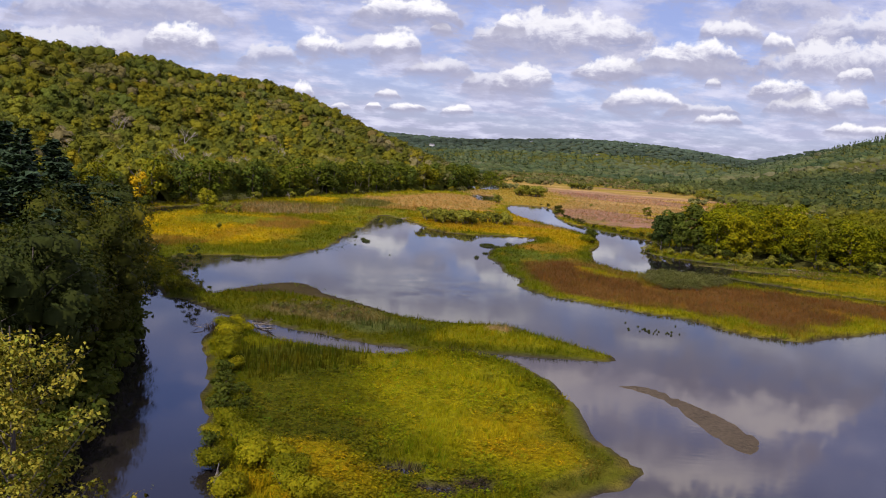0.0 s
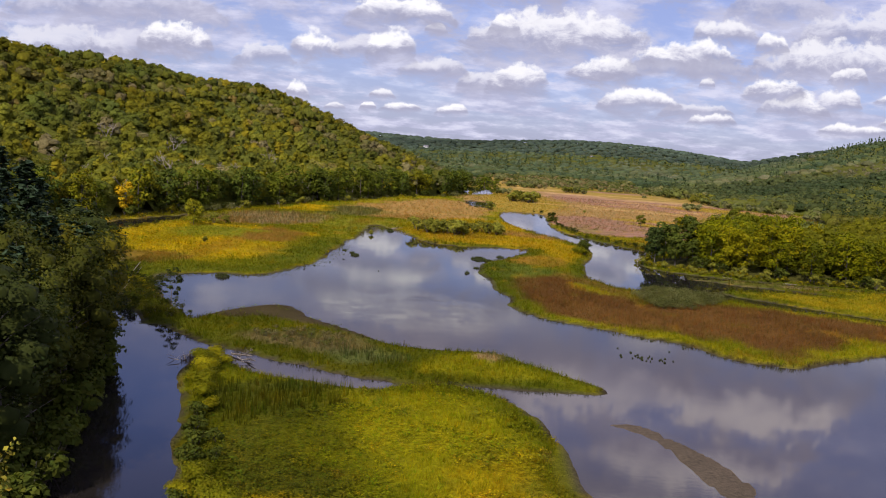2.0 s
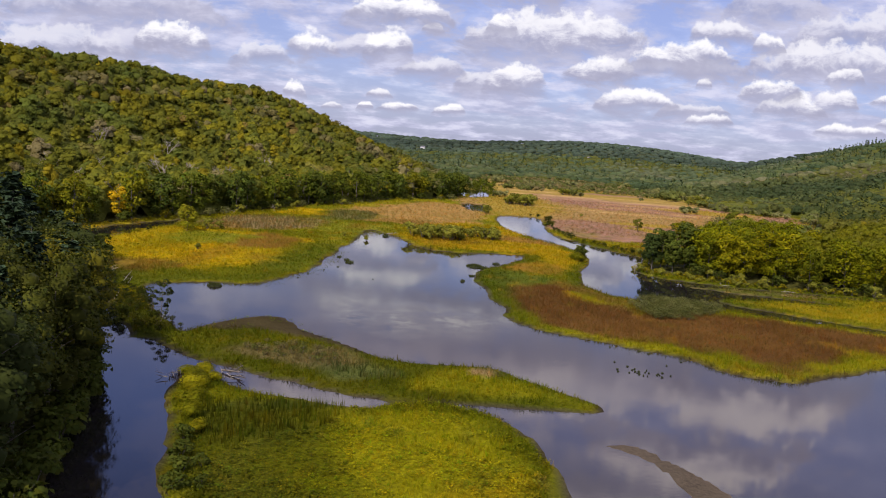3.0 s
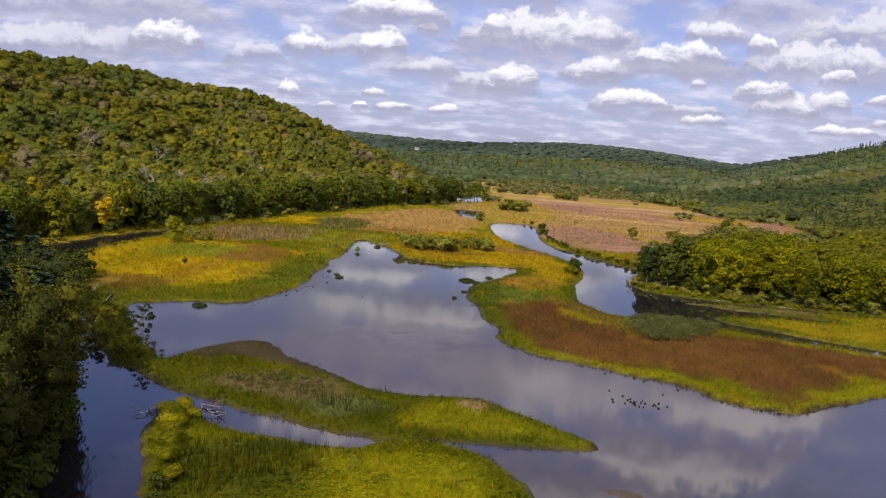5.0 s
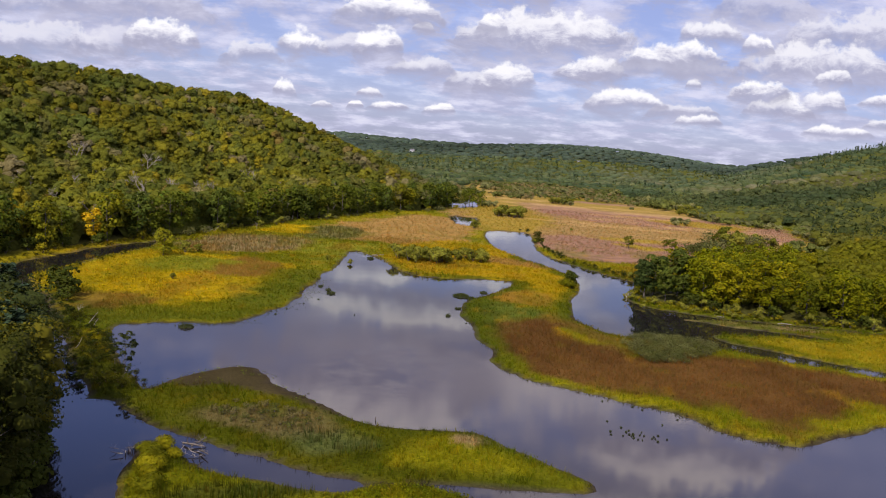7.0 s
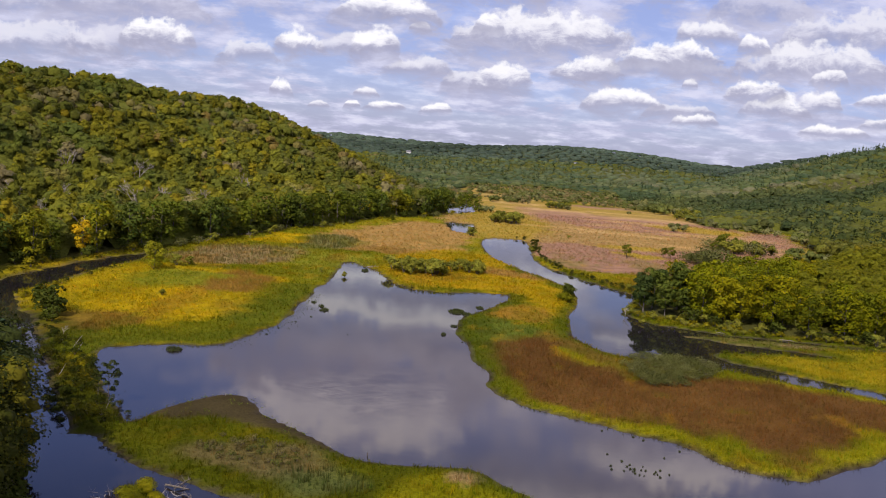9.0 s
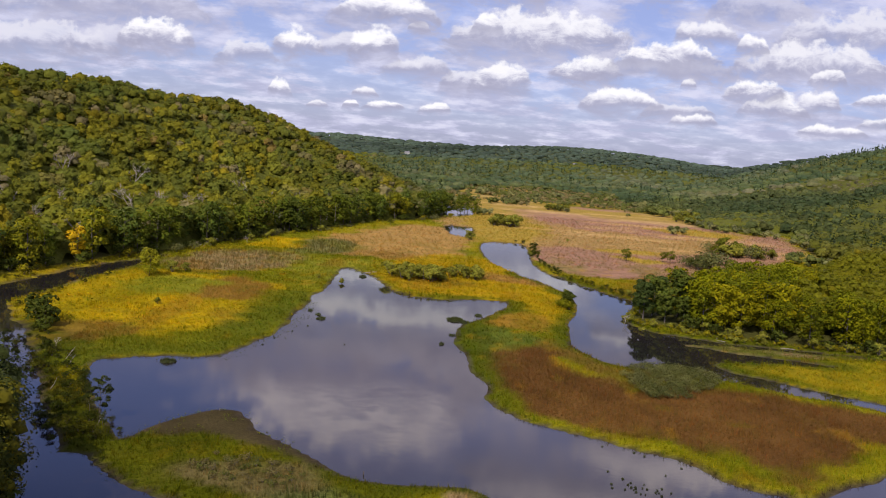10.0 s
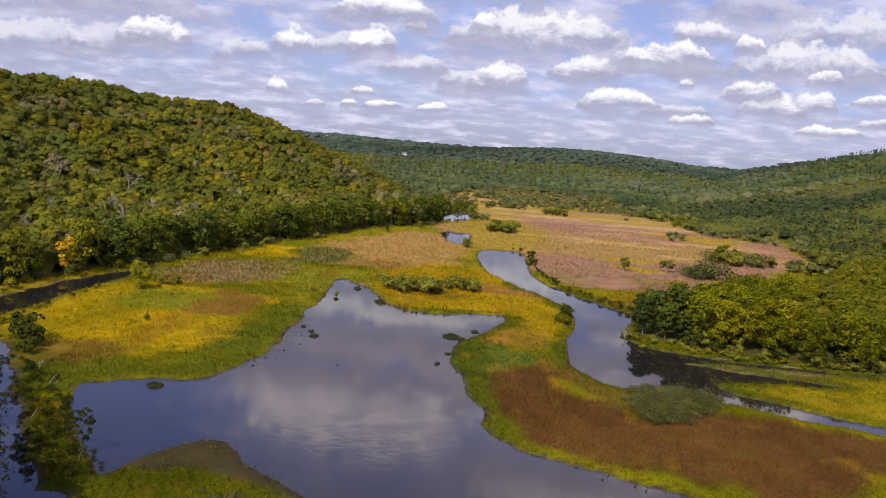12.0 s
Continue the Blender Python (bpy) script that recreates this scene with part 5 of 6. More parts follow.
def build_marsh():
    island = lambda x, y: inside_depth(NEAR_ISLAND, x, y) > 0.8 + 3.0 * step(-14, -4, x) * step(-112, -124, y) + 1.2 * fractal(x, y, 5, 141, 2)
    reedy = lambda x, y: inside_any(REED_BEDS, x, y) + 2.0 * fractal(x, y, 9, 95, 2) > 0
    weedy = lambda x, y: inside_any(WEED_BEDS, x, y) + 3.0 * fractal(x, y, 9, 96, 2) > 0
    leafy = lambda x, y: fractal(x, y, 12, 97, 3) > -0.25
    field("island_herbs", HERBS, (-80, -165), (8, -65), 0.95, lambda x, y: island(x, y) & ~reedy(x, y) & leafy(x, y) & in_view(x, y), 1.0, 801,
          "bright yellow-green leafy weeds on the marsh island", "weeds")
    field("island_sedge", SEDGE, (-80, -165), (8, -65), 0.95, lambda x, y: island(x, y) & ~reedy(x, y) & (~leafy(x, y) | (inside_depth(NEAR_ISLAND, x, y) < 6)) & in_view(x, y),
          1.1, 802, "olive sedge tussocks on the marsh island", "sedge")
    field("mudflat_weeds", HERBS, (-85, -52), (-30, -12), 1.5, lambda x, y: (inside_depth(MUDFLAT, x, y) > 0.2) & (fractal(x, y, 6, 135, 3) > -0.25 + 0.12 * inside_depth(MUDFLAT, x, y)) & (water_depth(x, y) < 0.5), 0.55, 808,
          "sparse green weeds creeping over the wet mudflat", "weeds", 1.0)
    field("reed_beds", REEDS, (-160, -150), (30, 350), 1.25, lambda x, y: on_marsh(x, y, 1.5) & reedy(x, y) & ((y < 0) | (value_noise(x, y, 1.0, 5) < 0.45)), 0.95, 803,
          "dense stands of upright grey-green reeds", "reeds", 0.85)
    field("rusty_weeds", STEMS, (-120, -60), (150, 200), 1.25, lambda x, y: on_marsh(x, y) & weedy(x, y), 1.0, 804,
          "withered rust-brown weeds covering the marsh", "weeds")
    rest = lambda x, y: on_marsh(x, y) & ~reedy(x, y) & ~weedy(x, y) & ~island(x, y)
    field("shore_sedge", SEDGE, (-130, -90), (150, 60), 1.2, lambda x, y: rest(x, y), 1.1, 805, "green and gold sedge along the shores", "sedge")
    field("marsh_sedge", COARSE[:2] + GOLDENROD, (-190, 60), (170, 300), 2.05, lambda x, y: rest(x, y), 1.15, 806, "golden marsh grass and sedge in patches", "sedge", 1.15)
    field("meadow_grass", COARSE, (-170, 300), (380, 700), 4.0, lambda x, y: on_marsh(x, y) & ~reedy(x, y), 1.15, 807, "tan and pinkish grass of the far meadow", "grass", 1.1)


build_marsh()


# ---- shrubs and small trees of the marsh ----
LIME_SHRUBS = [shrub_meshes(2.8, 4.8, 1900, 0.24, c, s, 0.55, 0.42, 1.35) for s, c in ((111, (0.20, 0.178, 0.006)), (112, (0.155, 0.150, 0.006)))]
DARK_SHRUBS = [shrub_meshes(3.4, 4.6, 480, 0.46, (0.062, 0.074, 0.010), s) for s in (121, 122)]
# neck scrub: greens lowered to hold the cloud shadow over the neck
NECK_SHRUBS = [shrub_meshes(3.2, 5.0, 430, 0.38, c, s) for s, c in ((125, (0.034, 0.042, 0.005)), (126, (0.056, 0.055, 0.005)))]
EDGE_WILLOWS = [shrub_meshes(6.0, 9.0, 190, 0.95, c, s, 0.78) for s, c in ((161, (0.150, 0.150, 0.052)), (162, (0.19, 0.18, 0.06)), (163, (0.115, 0.125, 0.028)))]
TAN_SHRUBS = [shrub_meshes(1.1, 2.8, 240, 0.22, c, s) for s, c in ((171, (0.125, 0.102, 0.036)), (172, (0.085, 0.090, 0.018)))]
GOLDEN_SHRUBS = [shrub_meshes(2.8, 4.0, 420, 0.40, (0.20, 0.17, 0.008), s) for s in (131,)]
SMALL_TREES = [broadleaf_meshes(9, 6.0, 1.0, 12, 1100, 0.5, (0.105, 0.110, 0.010), s, 0.14) for s in (141, 142)]
OPEN_TREES = [broadleaf_meshes(12, 8.5, 0.0, 16, 1800, 0.6, (0.25, 0.235, 0.012), 145, 0.18)]
# slim neck trees, leaf colour darkened in place of cloud shadow
SLIM_TREES = [broadleaf_meshes(11, 5.6, 2.2, 20, 1500, 0.30, (0.036, 0.044, 0.010), s, 0.10, 0.0, 0.12, 0.55) for s in (151, 152)]

plant(LIME_SHRUBS, [(-70, -80, 0.85), (-67, -87, 0.95), (-65, -94, 0.9), (-63, -101, 0.85), (-60, -109, 0.7), (-53, -138, 0.9), (-50, -145, 1.05), (-46, -151, 1.1), (-47, -146, 0.9), (-44, -149, 0.8), (-41, -152, 0.75), (-54, -142, 0.7),
                    (-42, -156, 1.0), (-51, -152, 0.9), (-38, -160, 1.0), (-47, -160, 0.9), (-68, -75, 0.8), (-68, -83, 0.8), (-66, -90, 0.8), (-65, -79, 0.6)], "willow_shrub",
      "yellow-green willow shrub on the island's edge", "shrub", "willow shrubs on the island")
plant(DARK_SHRUBS, [(-61, -113, 0.75), (-59, -120, 0.8), (-57, -126, 0.8), (-56, -132, 0.85), (-53, -131, 0.6), (-54, -144, 0.6), (-55, -123, 0.55)], "alder_shrub",
      "dark green alder shrub leaning over the river", "shrub", "alder shrubs on the island")
pr = np.random.default_rng(77)
pen = []
for t in np.linspace(0, 1, 120):
    cx, cy = np.interp(t, [0, 0.25, 0.5, 0.75, 1], [-150, -127, -113, -103, -91]), np.interp(t, [0, 0.25, 0.5, 0.75, 1], [45, 14, -8, -28, -43])
    pen.append((cx + pr.uniform(-4, 9), cy + pr.uniform(-4, 6), pr.uniform(0.25, 0.68)))
plant(DARK_SHRUBS, [(-148, 59, 2.5), (-144, 53, 2.0), (-151, 66, 1.6), (-140, 46, 1.4)], "alder_tree", "dark round alder standing between river and pond", "tree", "alders on the neck")
plant(NECK_SHRUBS, pen, "scrub_bush", "dark olive scrub on the narrow neck beside the river", "shrub", "scrub on the river neck")
bs = [(np.interp(t, [-165, -138, -112, -86, -66, -44], [-67.5, -73.5, -80.5, -87.5, -97, -111]), t, pr.uniform(1.1, 1.9)) for t in np.linspace(-165, -44, 30)]
plant(DARK_SHRUBS, bs, "bank_shrub", "dark leafy shrub overhanging the river", "shrub", "shrubs on the river bank")
tan_x, tan_y = scatter((-68, -64), (-40, -42), 2.6, lambda x, y: inside_depth(((-66, -52), (-63, -45), (-54, -47), (-46, -51), (-42, -54), (-47, -61), (-56, -59), (-62, -57)), x, y) > 0, 127)
plant(TAN_SHRUBS, [(x, y, rng.uniform(0.5, 1.1)) for x, y in zip(tan_x, tan_y)], "meadowsweet", "low tan and olive bush on the grassy spit", "shrub", "low bushes on the spit")
plant(SLIM_TREES, [(-93, -29, 1.05), (-97, -25, 0.7), (-90, -35, 0.4)], "waterside_tree",
      "thin dark tree leaning over the pond", "tree", "thin trees on the neck")
plant(OPEN_TREES, [(-145, 159, 1.1)], "marsh_tree", "sunlit yellow-green bushy tree in the golden marsh", "tree", "trees of the open marsh")
plant(SMALL_TREES, [(47, 176, 0.62), (117, 352, 1.05), (146, 364, 0.85), (150, 360, 1.0), (48, 562, 1.2), (-52, 478, 0.7), (212, 436, 1.5), (216, 442, 1.7), (224, 440, 1.4), (204, 428, 1.0)], "marsh_tree", "round green tree standing in the open marsh", "tree", "trees of the open marsh")


def clump(cx, cy, rx, ry, gap, lo, hi, seed, kit, name, label, group):
    x, y = scatter((cx - rx, cy - ry), (cx + rx, cy + ry), gap, lambda x, y: (((x - cx) / rx) ** 2 + ((y - cy) / ry) ** 2 < 1) & (water_depth(x, y) < -1), seed)
    plant(kit, [(a, b, rng.uniform(lo, hi)) for a, b in zip(x, y)], name, label, "shrub", group, 0.2)


clump(-24, 208, 14, 10, 5.5, 1.7, 2.5, 211, SHRUBS, "alder_bush", "dull green bush among the golden marsh plants", "bushes of the marsh")
clump(0, 224, 11, 9, 5.5, 1.5, 2.2, 212, SHRUBS, "alder_bush", "dull green bush among the golden marsh plants", "bushes of the marsh")
clump(166, 347, 12, 15, 7.0, 2.2, 4.2, 213, GREY_SHRUBS, "meadow_willow", "large grey-green willow in the tan meadow", "willows of the meadow")
clump(232, 440, 26, 15, 8.5, 1.6, 3.4, 214, SHRUBS + GREY_SHRUBS[:1], "meadow_willow", "large grey-green willow in the tan meadow", "willows of the meadow")
clump(50, 560, 15, 16, 8.0, 1.8, 3.2, 215, SHRUBS, "meadow_willow", "large green willow beside the far pond", "willows of the meadow")
clump(320, 800, 40, 60, 16.0, 1.8, 3.4, 216, SHRUBS, "meadow_willow", "large green willow beside the far meadow", "willows of the meadow")
clump(140, 836, 14, 20, 8.0, 1.5, 2.4, 217, SHRUBS, "meadow_willow", "large green willow beside the far meadow", "willows of the meadow")
qx, qy = scatter((150, 330), (400, 960), 17.0, lambda x, y: (inside_depth(EAST_HILL, x, y, 80) > -34) & (inside_depth(EAST_HILL, x, y, 80) < 4) & (water_depth(x, y) < -2) & (inside_depth(MEADOW, x, y) < -1)
                 & (fractal(x, y, 60, 113, 2) > -0.35), 115)
plant(EDGE_WILLOWS, [(x, y, rng.uniform(0.7, 1.6)) for x, y in zip(qx, qy)], "meadow_willow", "pale olive willow at the meadow's edge", "shrub", "willows of the meadow", 0.2)
for wx, wy, ws, wn in ((76, 890, 1.7, 4), (141, 822, 1.2, 3), (228, 619, 1.2, 5), (330, 662, 1.4, 6), (290, 900, 2.2, 10), (318, 905, 1.8, 6), (229, 1035, 1.7, 6),
                       (292, 1013, 1.8, 7), (189, 1100, 1.7, 5), (277, 1180, 1.8, 6), (70, 1076, 1.8, 6), (20, 860, 1.5, 5), (110, 1000, 1.6, 5), (227, 828, 0.8, 2), (38, 672, 1.2, 3), (135, 1073, 1.5, 4)):
    plant(EDGE_WILLOWS, [(wx + pr.normal() * 6.5 * ws, wy + pr.normal() * 9 * ws, ws * pr.uniform(0.55, 1.15)) for _ in range(wn)], "meadow_willow", "pale olive willow standing in the far meadow", "shrub",
          "willows of the meadow", 0.2)
ux, uy = scatter((30, 170), (100, 420), 4.6, lambda x, y: (inside_depth(SIDE_CHANNEL, x, y) > -8) & (inside_depth(SIDE_CHANNEL, x, y) < -1.5) & (x > np.interp(y, [170, 400], [60, 46])) & (water_depth(x, y) < -0.8), 119)
plant(NECK_SHRUBS, [(x, y, rng.uniform(0.3, 0.75)) for x, y in zip(ux, uy)], "channel_bush", "low dark green bush fringing the side channel", "shrub", "bushes along the channel")
vx, vy = scatter((-230, 90), (10, 620), 8.0, lambda x, y: (inside_depth(WEST_HILL, x, y, 80) > -1.5) & (inside_depth(WEST_HILL, x, y, 80) < 4) & (water_depth(x, y) < -1), 121)
plant(DARK_SHRUBS, [(x, y, rng.uniform(0.8, 1.7)) for x, y in zip(vx, vy)], "wood_edge_bush", "dark green bush under the trees at the wood's edge", "shrub", "bushes at the wood's edge")
plant(SHRUBS, [(-139, 173, 1.7), (-134, 178, 1.3), (13, 412, 1.6), (92, 448, 0.9), (84, 202, 1.0), (-122, 100, 0.8), (11, 412, 2.2), (50, 180, 0.9), (70, 119, 0.6), (-60, 180, 0.8), (-72, 186, 0.7)],
      "alder_bush", "dull green bush among the golden marsh plants", "shrub", "bushes of the marsh")
plant(DARK_SHRUBS, [(48, 172, 1.5), (46, 167, 1.2), (49, 178, 1.0)], "channel_bush", "dark green bush on the channel's bank", "shrub", "bushes along the channel")
plant(LIME_SHRUBS, [(43, 158, 1.2), (45, 152, 1.0), (46, 161, 0.8)], "lime_bush", "fresh lime-green bush by the channel", "shrub", "lime bushes by the channel")
gx, gy = scatter((44, 14), (80, 64), 3.3, lambda x, y: inside_depth(((48, 50), (68, 60), (78, 46), (67, 29), (51, 18), (46, 28)), x, y) > 0, 79)
plant(GREY_SHRUBS, [(x, y, rng.uniform(0.6, 0.95)) for x, y in zip(gx, gy)], "grey_willow", "low grey-green willow bush in the rusty marsh", "shrub", "grey willow thicket")
tx, ty = scatter((60, 90), (260, 200), 5.5, lambda x, y: (inside_depth(EAST_WOOD, x, y, 80) > -2.5) & (inside_depth(EAST_WOOD, x, y, 80) < 4) & (water_depth(x, y) < -0.8) & (x > 88) & in_view(x, y), 123)
plant(SHRUBS + DARK_SHRUBS[:1], [(x, y, rng.uniform(0.9, 1.7)) for x, y in zip(tx, ty)], "wood_edge_bush", "leafy green bush under the trees of the channel wood", "shrub", "bushes at the wood's edge")
lx, ly = scatter((60, 92), (240, 150), 3.8, lambda x, y: (inside_depth(EAST_WOOD, x, y, 80) > -9.0) & (inside_depth(EAST_WOOD, x, y, 80) < 1.5) & (water_depth(x, y) < -0.6) & (x < 190) & (y < 150), 83)
plant(GOLDEN_SHRUBS + SHRUBS[:1], [(x, y, rng.uniform(0.35, 0.95)) for x, y in zip(lx, ly)], "edge_bush", "small yellow-green bush below the wood's edge", "shrub", "bushes below the channel wood")
sx, sy = scatter((-215, 70), (-150, 250), 6.5, lambda x, y: (water_depth(x, y) < -0.8) & (water_depth(x, y) > -9) & (inside_depth(WEST_HILL, x, y, 80) < -1) & (x < -160), 87)
plant(GOLDEN_SHRUBS + NECK_SHRUBS, [(x, y, rng.uniform(0.25, 0.75)) for x, y in zip(sx, sy)], "stream_bush", "low yellow-green bush beside the side stream", "shrub", "bushes beside the stream")
hx, hy = scatter((-215, 120), (10, 640), 11.0, lambda x, y: (inside_depth(WEST_HILL, x, y, 80) > -9.0) & (inside_depth(WEST_HILL, x, y, 80) < -1) & (water_depth(x, y) < -1), 85)
plant(GREY_SHRUBS[:1] + SHRUBS + GOLDEN_SHRUBS, [(x, y, rng.uniform(0.5, 1.8)) for x, y in zip(hx, hy)], "foothill_bush", "grey-green bush at the foot of the hill", "shrub", "bushes at the foot of the hill")

# dead and bare trees
plant(BARE_TREES, [(x, y, s * 1.4) for x, y, s in ((-196, 203, 1.2), (-180, 245, 0.9), (-150, 330, 0.95), (-140, 345, 1.0), (-136, 352, 0.9), (-128, 372, 0.9), (-168, 300, 1.0), (-185, 262, 1.0), (-118, 410, 1.0),
                   (-160, 352, 0.9), (-205, 300, 1.0), (-100, 436, 0.8), (-230, 250, 1.0), (-146, 380, 1.0), (-215, 335, 1.1), (-172, 330, 1.2), (-178, 345, 1.1), (-132, 400, 1.1), (-122, 432, 1.2), (-190, 310, 1.2), (-198, 285, 1.2),
                   (-220, 290, 1.2), (-246, 300, 1.2), (-138, 428, 1.2), (-108, 460, 1.1), (-160, 410, 1.2), (-240, 225, 1.1), (-225, 210, 1.1))], "bare_tree",
      "leafless grey tree among the hillside woods", "tree", "bare trees on the hill", 0.1, 0.0)
plant(BARE_TREES, [(-131, 296, 0.42), (-146, 276, 0.4), (66, 133, 0.42), (-129, 29, 0.3)], "dead_snag", "short bleached dead snag", "snag", "dead snags", 0.1)


def build_scrub():
    x, y = scatter((-10, 560), (480, 1440), 11.0, lambda x, y: (water_depth(x, y) < -3) & (wooded(x, y) < 2) & (inside_depth(MEADOW, x, y) < -4) & in_view(x, y)
                   & ((fractal(x, y, 90, 93, 3) > 0.35) | ((y > 820) & (fractal(x * 0.5, y, 60, 94, 3) > 0.35 - 0.9 * step(820, 1250, y)))), 89)
    r = np.random.default_rng(89)
    kinds = tree_kinds(4, 6.0, 9.0, 0.0, 2, 20, 1.8, 900)
    stuff("valley_scrub", replicate(kinds, x, y, ground_height(x, y), r.uniform(0.5, 1.25, len(x)), np.array(((0.150, 0.145, 0.045), (0.115, 0.125, 0.030), (0.200, 0.160, 0.065)))[r.integers(3, size=len(x))], 6), WOODS,
          "scattered willow scrub over the far meadow", "shrub")


build_scrub()


# ---- small things on the water ----
def islet(x, y, rx, ry, height, label):
    r = np.random.default_rng(int(1000 + x * 7 + y * 13))
    n, rings = 16, 4
    v = [(0, 0, height)]
    for k in range(1, rings + 1):
        f = k / rings
        for s in range(n):
            a = 2 * math.pi * s / n
            w = 1 + 0.14 * math.sin(2 * a + x) + 0.10 * math.sin(5 * a + y)
            v.append((rx * f * w * math.cos(a), ry * f * w * math.sin(a), height * (1 - f**2.2) - (0.25 if k == rings else 0) + r.normal() * 0.04))
    f = [(0, 1 + s, 1 + (s + 1) % n) for s in range(n)]
    for k in range(rings - 1):
        a0, b0 = 1 + k * n, 1 + (k + 1) * n
        for s in range(n):
            t = (s + 1) % n
            f += [(a0 + s, b0 + s, b0 + t), (a0 + s, b0 + t, a0 + t)]
    root = new("islet")
    mound = new("mound", mesh_of("mound", v, f, GROUND, np.tile((0.030, 0.034, 0.014), (len(v), 1)), True))
    count = max(14, int(rx * ry * 9))
    a, q = r.uniform(0, 6.28, count), np.sqrt(r.uniform(0, 1, count))
    px, py = rx * q * np.cos(a) * 0.95, ry * q * np.sin(a) * 0.95
    gv, gf, gc = replicate(SEDGE, px, py, height * (1 - q**2.2) - 0.05, r.uniform(0.6, 1.0, count) * min(1.0, 0.35 + height) * min(1.0, 0.35 + rx), np.array((0.048, 0.056, 0.014)) * r.uniform(0.7, 1.3, (count, 1)), 5)
    grass = new("grass", mesh_of("grass", gv, gf, GRASS, gc))
    tagged(grass, kind="stuff")
    mound.parent = grass.parent = root
    root.location = (x, y, 0)
    return tagged(root, label, "islet", "islets in the pond")


for x, y, rx, ry, h in ((-59, 98, 1.8, 2.4, 0.55), (-61, 105, 1.2, 1.6, 0.45), (-7, 114, 3.6, 4.6, 0.6), (-3, 110, 2.2, 2.4, 0.5), (-13, 71, 1.1, 1.3, 0.5), (-94, 24, 2.5, 2.1, 0.7),
                        (3, 126, 1.8, 2.0, 0.5), (-65, 112, 1.1, 1.6, 0.4), (-52, 205, 2.0, 3.0, 0.6), (-112, 8, 1.8, 1.4, 0.6), (-9, 86, 1.4, 1.6, 0.4)):
    islet(x, y, rx, ry, h, "small grassy tussock rising from the still water")
wr = np.random.default_rng(131)
for x, y, s in (*((27 + wr.normal() * 3.6, -47 + wr.normal() * 2.6, wr.uniform(0.2, 0.55)) for _ in range(22)), (25, -22, 0.4), (32, -25, 0.5), (34, -27, 0.4), (41, -33, 0.4), (23, -38, 0.35), (36, -38, 0.3),
                (-62, 84, 0.6), (-70, 62, 0.5), (-66, 74, 0.5), (-72, 52, 0.6), (-46, 60, 0.35)):
    islet(x, y, s * 0.6, s * 0.8, 0.2, "dark clump of water weeds breaking the surface")


def emergent_weeds():
    keep = lambda x, y: (water_depth(x, y) > 0) & (water_depth(x, y) < (7 + 7 * fractal(x, y, 14, 99, 3)) * (0.25 + value_noise(x, y, 0.9, 3) ** 2) * np.where(y < 5, 0.4, 1.0)) & in_view(x, y)
    x, y = scatter((-100, -62), (-45, 130), 1.15, keep, 101, 0.5)
    r = np.random.default_rng(103)
    arrays = replicate([blades(4, 0.22, 0.25, 0.07, 0.9, s) for s in (760, 761)], x, y, 0 * x + 0.03, r.uniform(0.5, 1.2, len(x)), np.array((0.075, 0.08, 0.02)) * r.uniform(0.7, 1.3, (len(x), 1)), 7)
    stuff("floating_weeds", arrays, GRASS, "sparse water weeds in the shallows", "weeds")


emergent_weeds()


def log(name, start, end, thick, label, group, twigs=4, wood=DEAD):
    r = np.random.default_rng(int(abs(start[0] * 31 + start[1] * 17)))
    a, b = np.array(start, float), np.array(end, float)
    mid = (a + b) / 2 + r.normal(size=3) * np.array([0.15, 0.15, 0.05])
    root = new(name)
    body = new("trunk", mesh_of("trunk", *tube([a - a, mid - a, b - a], (thick, thick * 0.85, thick * 0.45), 8), wood, None, True))
    body.parent = root
    for k in range(twigs):
        t = r.uniform(0.2, 0.95)
        p = (b - a) * t
        w = r.normal(size=3) * np.array([1, 1, 0.5]) + np.array([0, 0, 0.7])
        w = w / np.linalg.norm(w) * r.uniform(0.6, 1.6)
        twig = new("branch", mesh_of("branch", *tube([p, p + w * 0.55 + r.normal(size=3) * 0.08, p + w], (thick * 0.35, thick * 0.22, thick * 0.06), 5), wood, None, True))
        twig.parent = root
    root.location = a
    return tagged(root, label, "log", group)


for s, e, th in (((-66, -71.5, 0.35), (-61, -74, 0.9), 0.22), ((-64, -73, 0.3), (-62, -69.5, 1.1), 0.16), ((-62, -74.5, 0.3), (-59.5, -77.5, 0.8), 0.15)):
    log("driftwood", s, e, th, "dark weathered branch of driftwood stranded on the bank", "driftwood", 9, BARK)
dr = np.random.default_rng(163)
for cx, cy, count, z0 in ((-62.5, -77.5, 9, 0.3), (-74.5, -76.5, 6, 0.1)):
    for _ in range(count):
        a, l = dr.uniform(0, 6.28), dr.uniform(1.2, 2.6)
        x, y = cx + dr.normal() * 1.5, cy + dr.normal() * 0.8
        log("driftwood", (x, y, z0 + dr.uniform(0, 0.4)), (x + l * math.cos(a), y + l * math.sin(a), z0 + dr.uniform(0.2, 1.0)), dr.uniform(0.06, 0.12),
            "grey weathered stick in a pile of driftwood", "driftwood", 2)
for x, y, dx, dy, h in ((-121, 17, 2.4, 1.2, 4.0), (-118, 13, 1.4, 0.8, 3.2), (-92, -33, 1.6, 0.6, 3.4), (-113, -10, 1.2, 1.0, 3.0)):
    log("leaning_snag", (x, y, 0.3), (x + dx, y + dy, h), 0.09, "pale dead snag leaning out of the scrub", "leaning snags", 2)
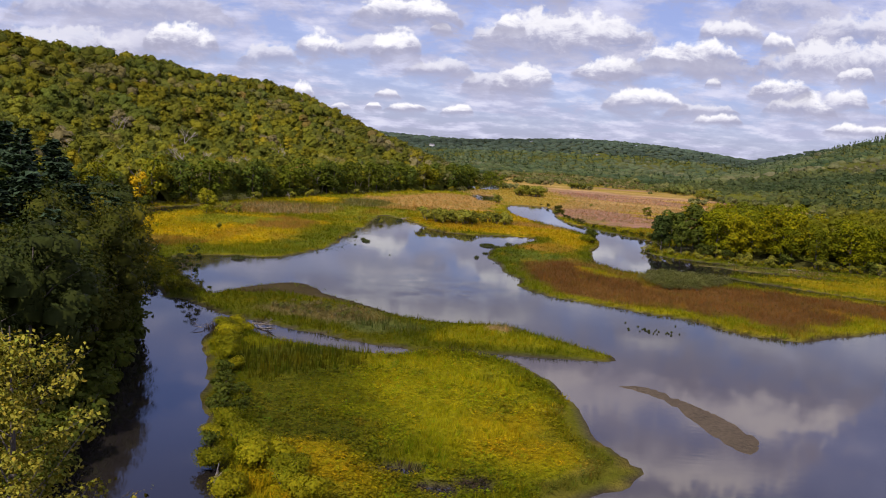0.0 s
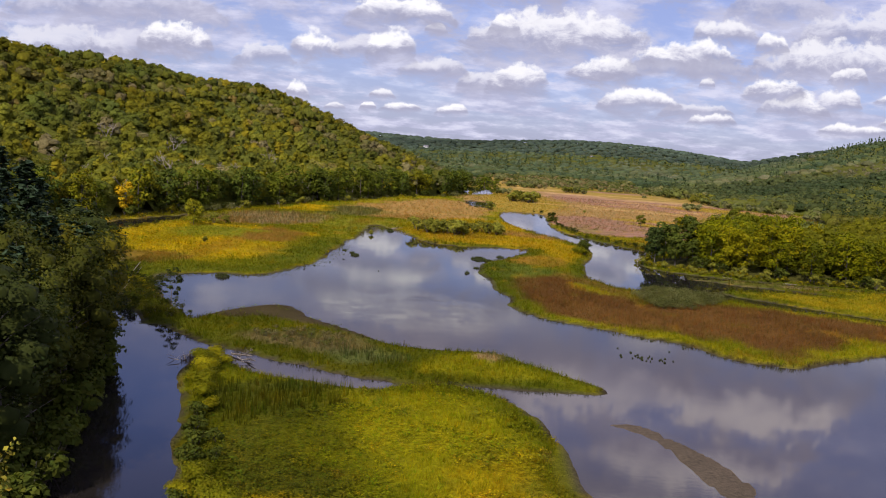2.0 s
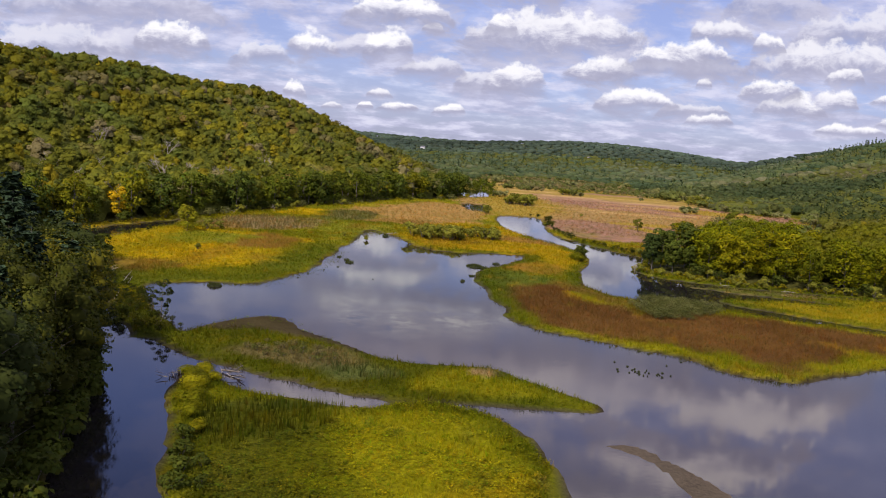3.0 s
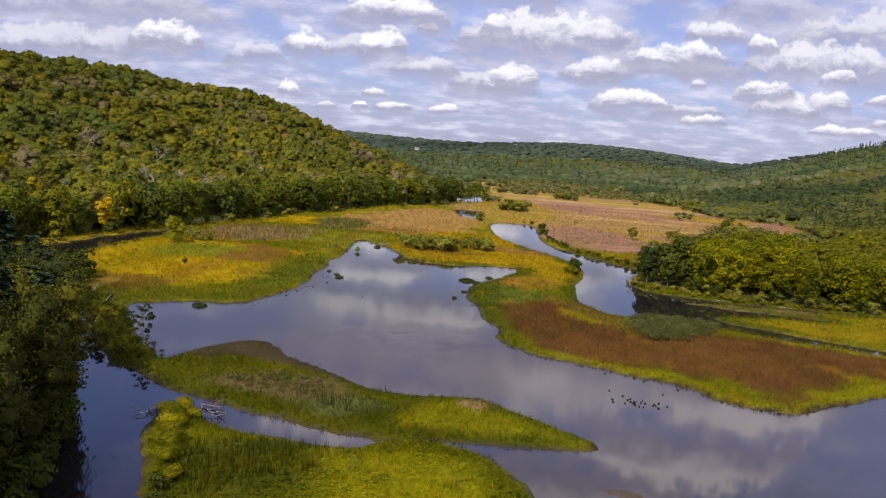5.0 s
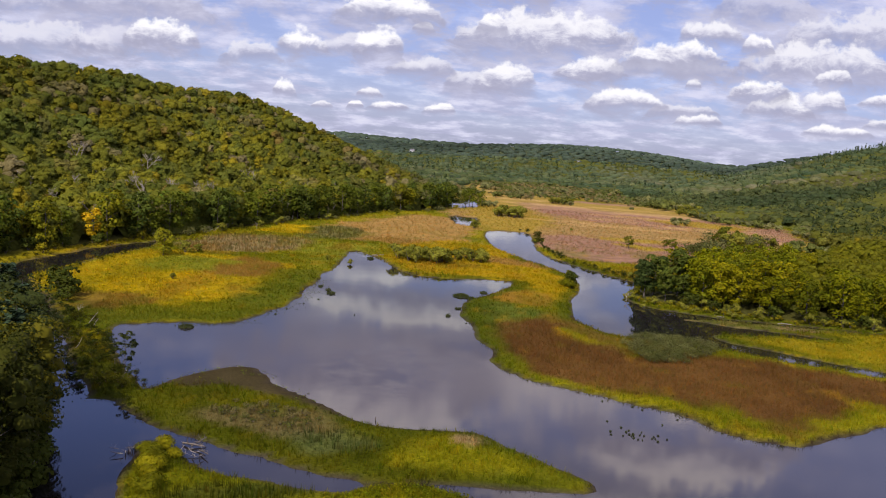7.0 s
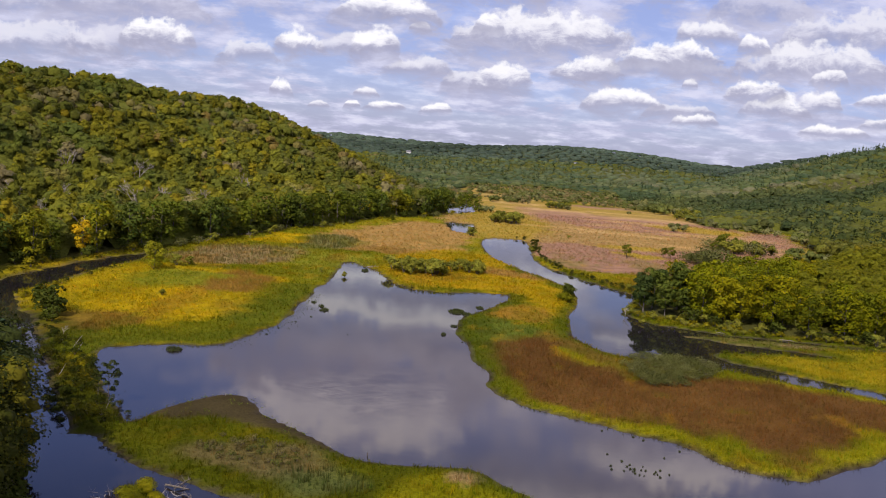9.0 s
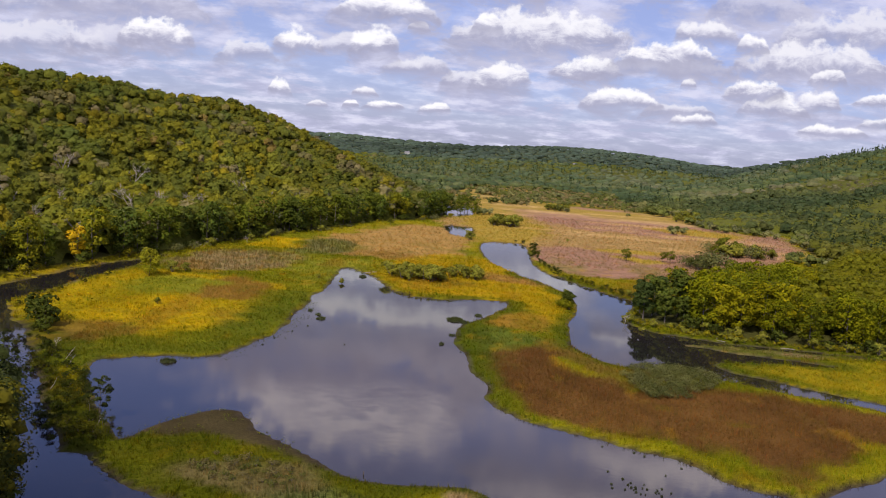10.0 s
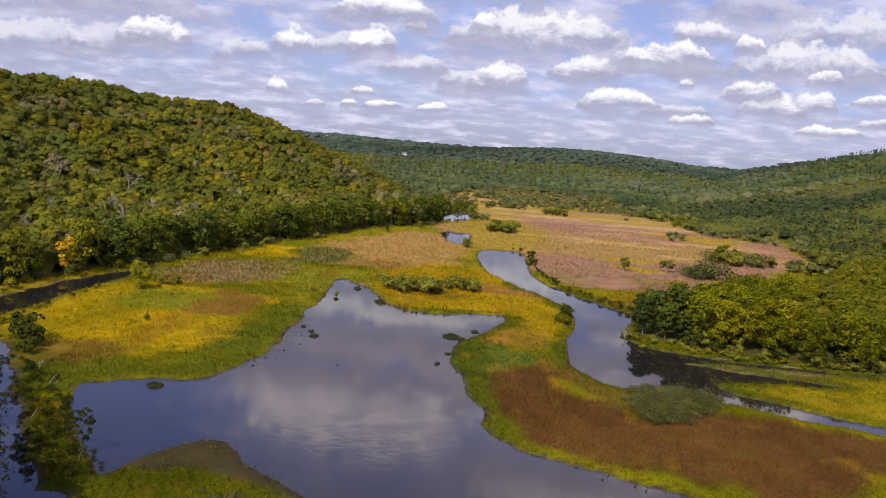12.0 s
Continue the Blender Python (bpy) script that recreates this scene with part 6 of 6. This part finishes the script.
for x, y, dx, dy, h in ((-155, 262, 5, 2, 2.2), (-152, 268, -4, 3, 3.0), (-158, 266, 6, -1, 3.6), (-150, 264, 3, 3, 4.2), (-136, 316, 1.5, 0.5, 6.0), (-122, 373, 1.0, 0.2, 8.0)):
    log("fallen_log", (x, y, 0.4), (x + dx, y + dy, h), 0.14, "bleached fallen branch at the foot of the hill", "fallen branches", 4)
log("dead_stump", (-49.5, -158, 0.2), (-49.2, -157.6, 2.4), 0.28, "pale broken stump with forked branches by the river", "", 5)
for s, e, th in (((97, 112, 0.1), (101, 108.5, 0.5), 0.2), ((122, 105.8, 0.1), (127, 103.2, 0.5), 0.2), ((76, 124, 0.1), (81, 119.5, 0.3), 0.2), ((-52, 216, 0.3), (-46, 219, 0.7), 0.35), ((-50, 220, 0.3), (-49, 213, 0.6), 0.3)):
    log("fallen_log", s, e, th, "grey fallen log lying at the water's edge", "fallen logs", 3)


def stake(x, y, height):
    pole = new("post", mesh_of("post", *tube([(0, 0, -0.8), (0.02, 0.01, height * 0.5), (0.05, 0.0, height)], (0.13, 0.12, 0.09), 8), BARK, None, True))
    pole.location = (x, y, 0)
    return tagged(pole, "weathered wooden post standing in the shallows", "post", "posts in the shallows")


for x, y, h in ((-30.5, -49.5, 0.8), (-68.5, -17, 0.9), (-71, 66, 0.8)):
    stake(x, y, h)


# ---- far houses ----
def plain_material(name, colour, rough=0.7):
    mat, tree, shader = material(name, rough)
    n = noise_node(tree, position(tree), 0.8, 5, 0.6)
    link(tree, mix_colour(tree, remap(tree, n, 0.2, 0.8), tuple(0.86 * v for v in colour), colour), shader.inputs["Base Color"])
    return mat


SIDING, SLATE, PANE = plain_material("white_siding", (0.62, 0.60, 0.56)), plain_material("grey_shingles", (0.16, 0.15, 0.15)), plain_material("dark_window", (0.03, 0.035, 0.045), 0.15)


def box(lo, hi):
    (x0, y0, z0), (x1, y1, z1) = lo, hi
    v = np.array([(x, y, z) for z in (z0, z1) for x, y in ((x0, y0), (x1, y0), (x1, y1), (x0, y1))], float)
    return v, np.array([(3, 2, 1, 0), (4, 5, 6, 7), (0, 1, 5, 4), (1, 2, 6, 5), (2, 3, 7, 6), (3, 0, 4, 7)])


def house(x, y, turn, size, label):
    w, d, h = size
    root = new("house")
    parts = [("wall", box((-w / 2, -d / 2, -3), (w / 2, d / 2, h)), SIDING)]
    rise, over = d * 0.36, 0.5
    v = np.array([(-w / 2 - over, -d / 2 - over, h - 0.1), (w / 2 + over, -d / 2 - over, h - 0.1), (w / 2 + over, 0, h + rise), (-w / 2 - over, 0, h + rise),
                  (w / 2 + over, d / 2 + over, h - 0.1), (-w / 2 - over, d / 2 + over, h - 0.1)])
    v = np.concatenate([v, v - np.array([0, 0, 0.3])])
    f = np.array([(0, 1, 2, 3), (3, 2, 4, 5), (7, 6, 9, 8), (8, 9, 11, 10), (0, 6, 7, 1), (5, 4, 10, 11), (0, 3, 9, 6), (3, 5, 11, 9), (1, 7, 8, 2), (2, 8, 10, 4)])
    parts.append(("roof", (v, f), SLATE))
    parts.append(("chimney", box((w * 0.2, 0.3, h), (w * 0.2 + 0.9, 1.2, h + rise + 1.2)), SLATE))
    for k in range(4):
        cx = -w / 2 + w * (k + 0.5) / 4
        for cz in ((1.0, 2.4), (3.8, 5.1)):
            if cz[1] < h:
                parts.append(("window", box((cx - 0.6, -d / 2 - 0.06, cz[0]), (cx + 0.6, -d / 2 + 0.02, cz[1])), PANE))
    for name, (pv, pf), mat in parts:
        ob = new(name, mesh_of(name, pv, pf, mat))
        ob.parent = root
        if name == "window":
            (x0, y0, z0), (x1, y1, z1) = pv.min(0), pv.max(0)
            sill = new("sill", mesh_of("sill", *box((x0 - 0.1, y0 - 0.1, z0 - 0.12), (x1 + 0.1, y0 + 0.04, z0)), SIDING))
            sill.parent = ob
    h0 = float(ground_height(np.array([float(x)]), np.array([float(y)]))[0])
    root.matrix_world = pose(x, y, h0 + 0.5, 0, 0, turn)
    return tagged(root, label, "house", "far houses")


for x, y, turn, size in ((369, 2079, 8, (9, 7, 4.6)), (-93, 2171, -12, (13, 9, 5.6))):
    house(x, y, turn, size, "white two-storey house among the distant woods")
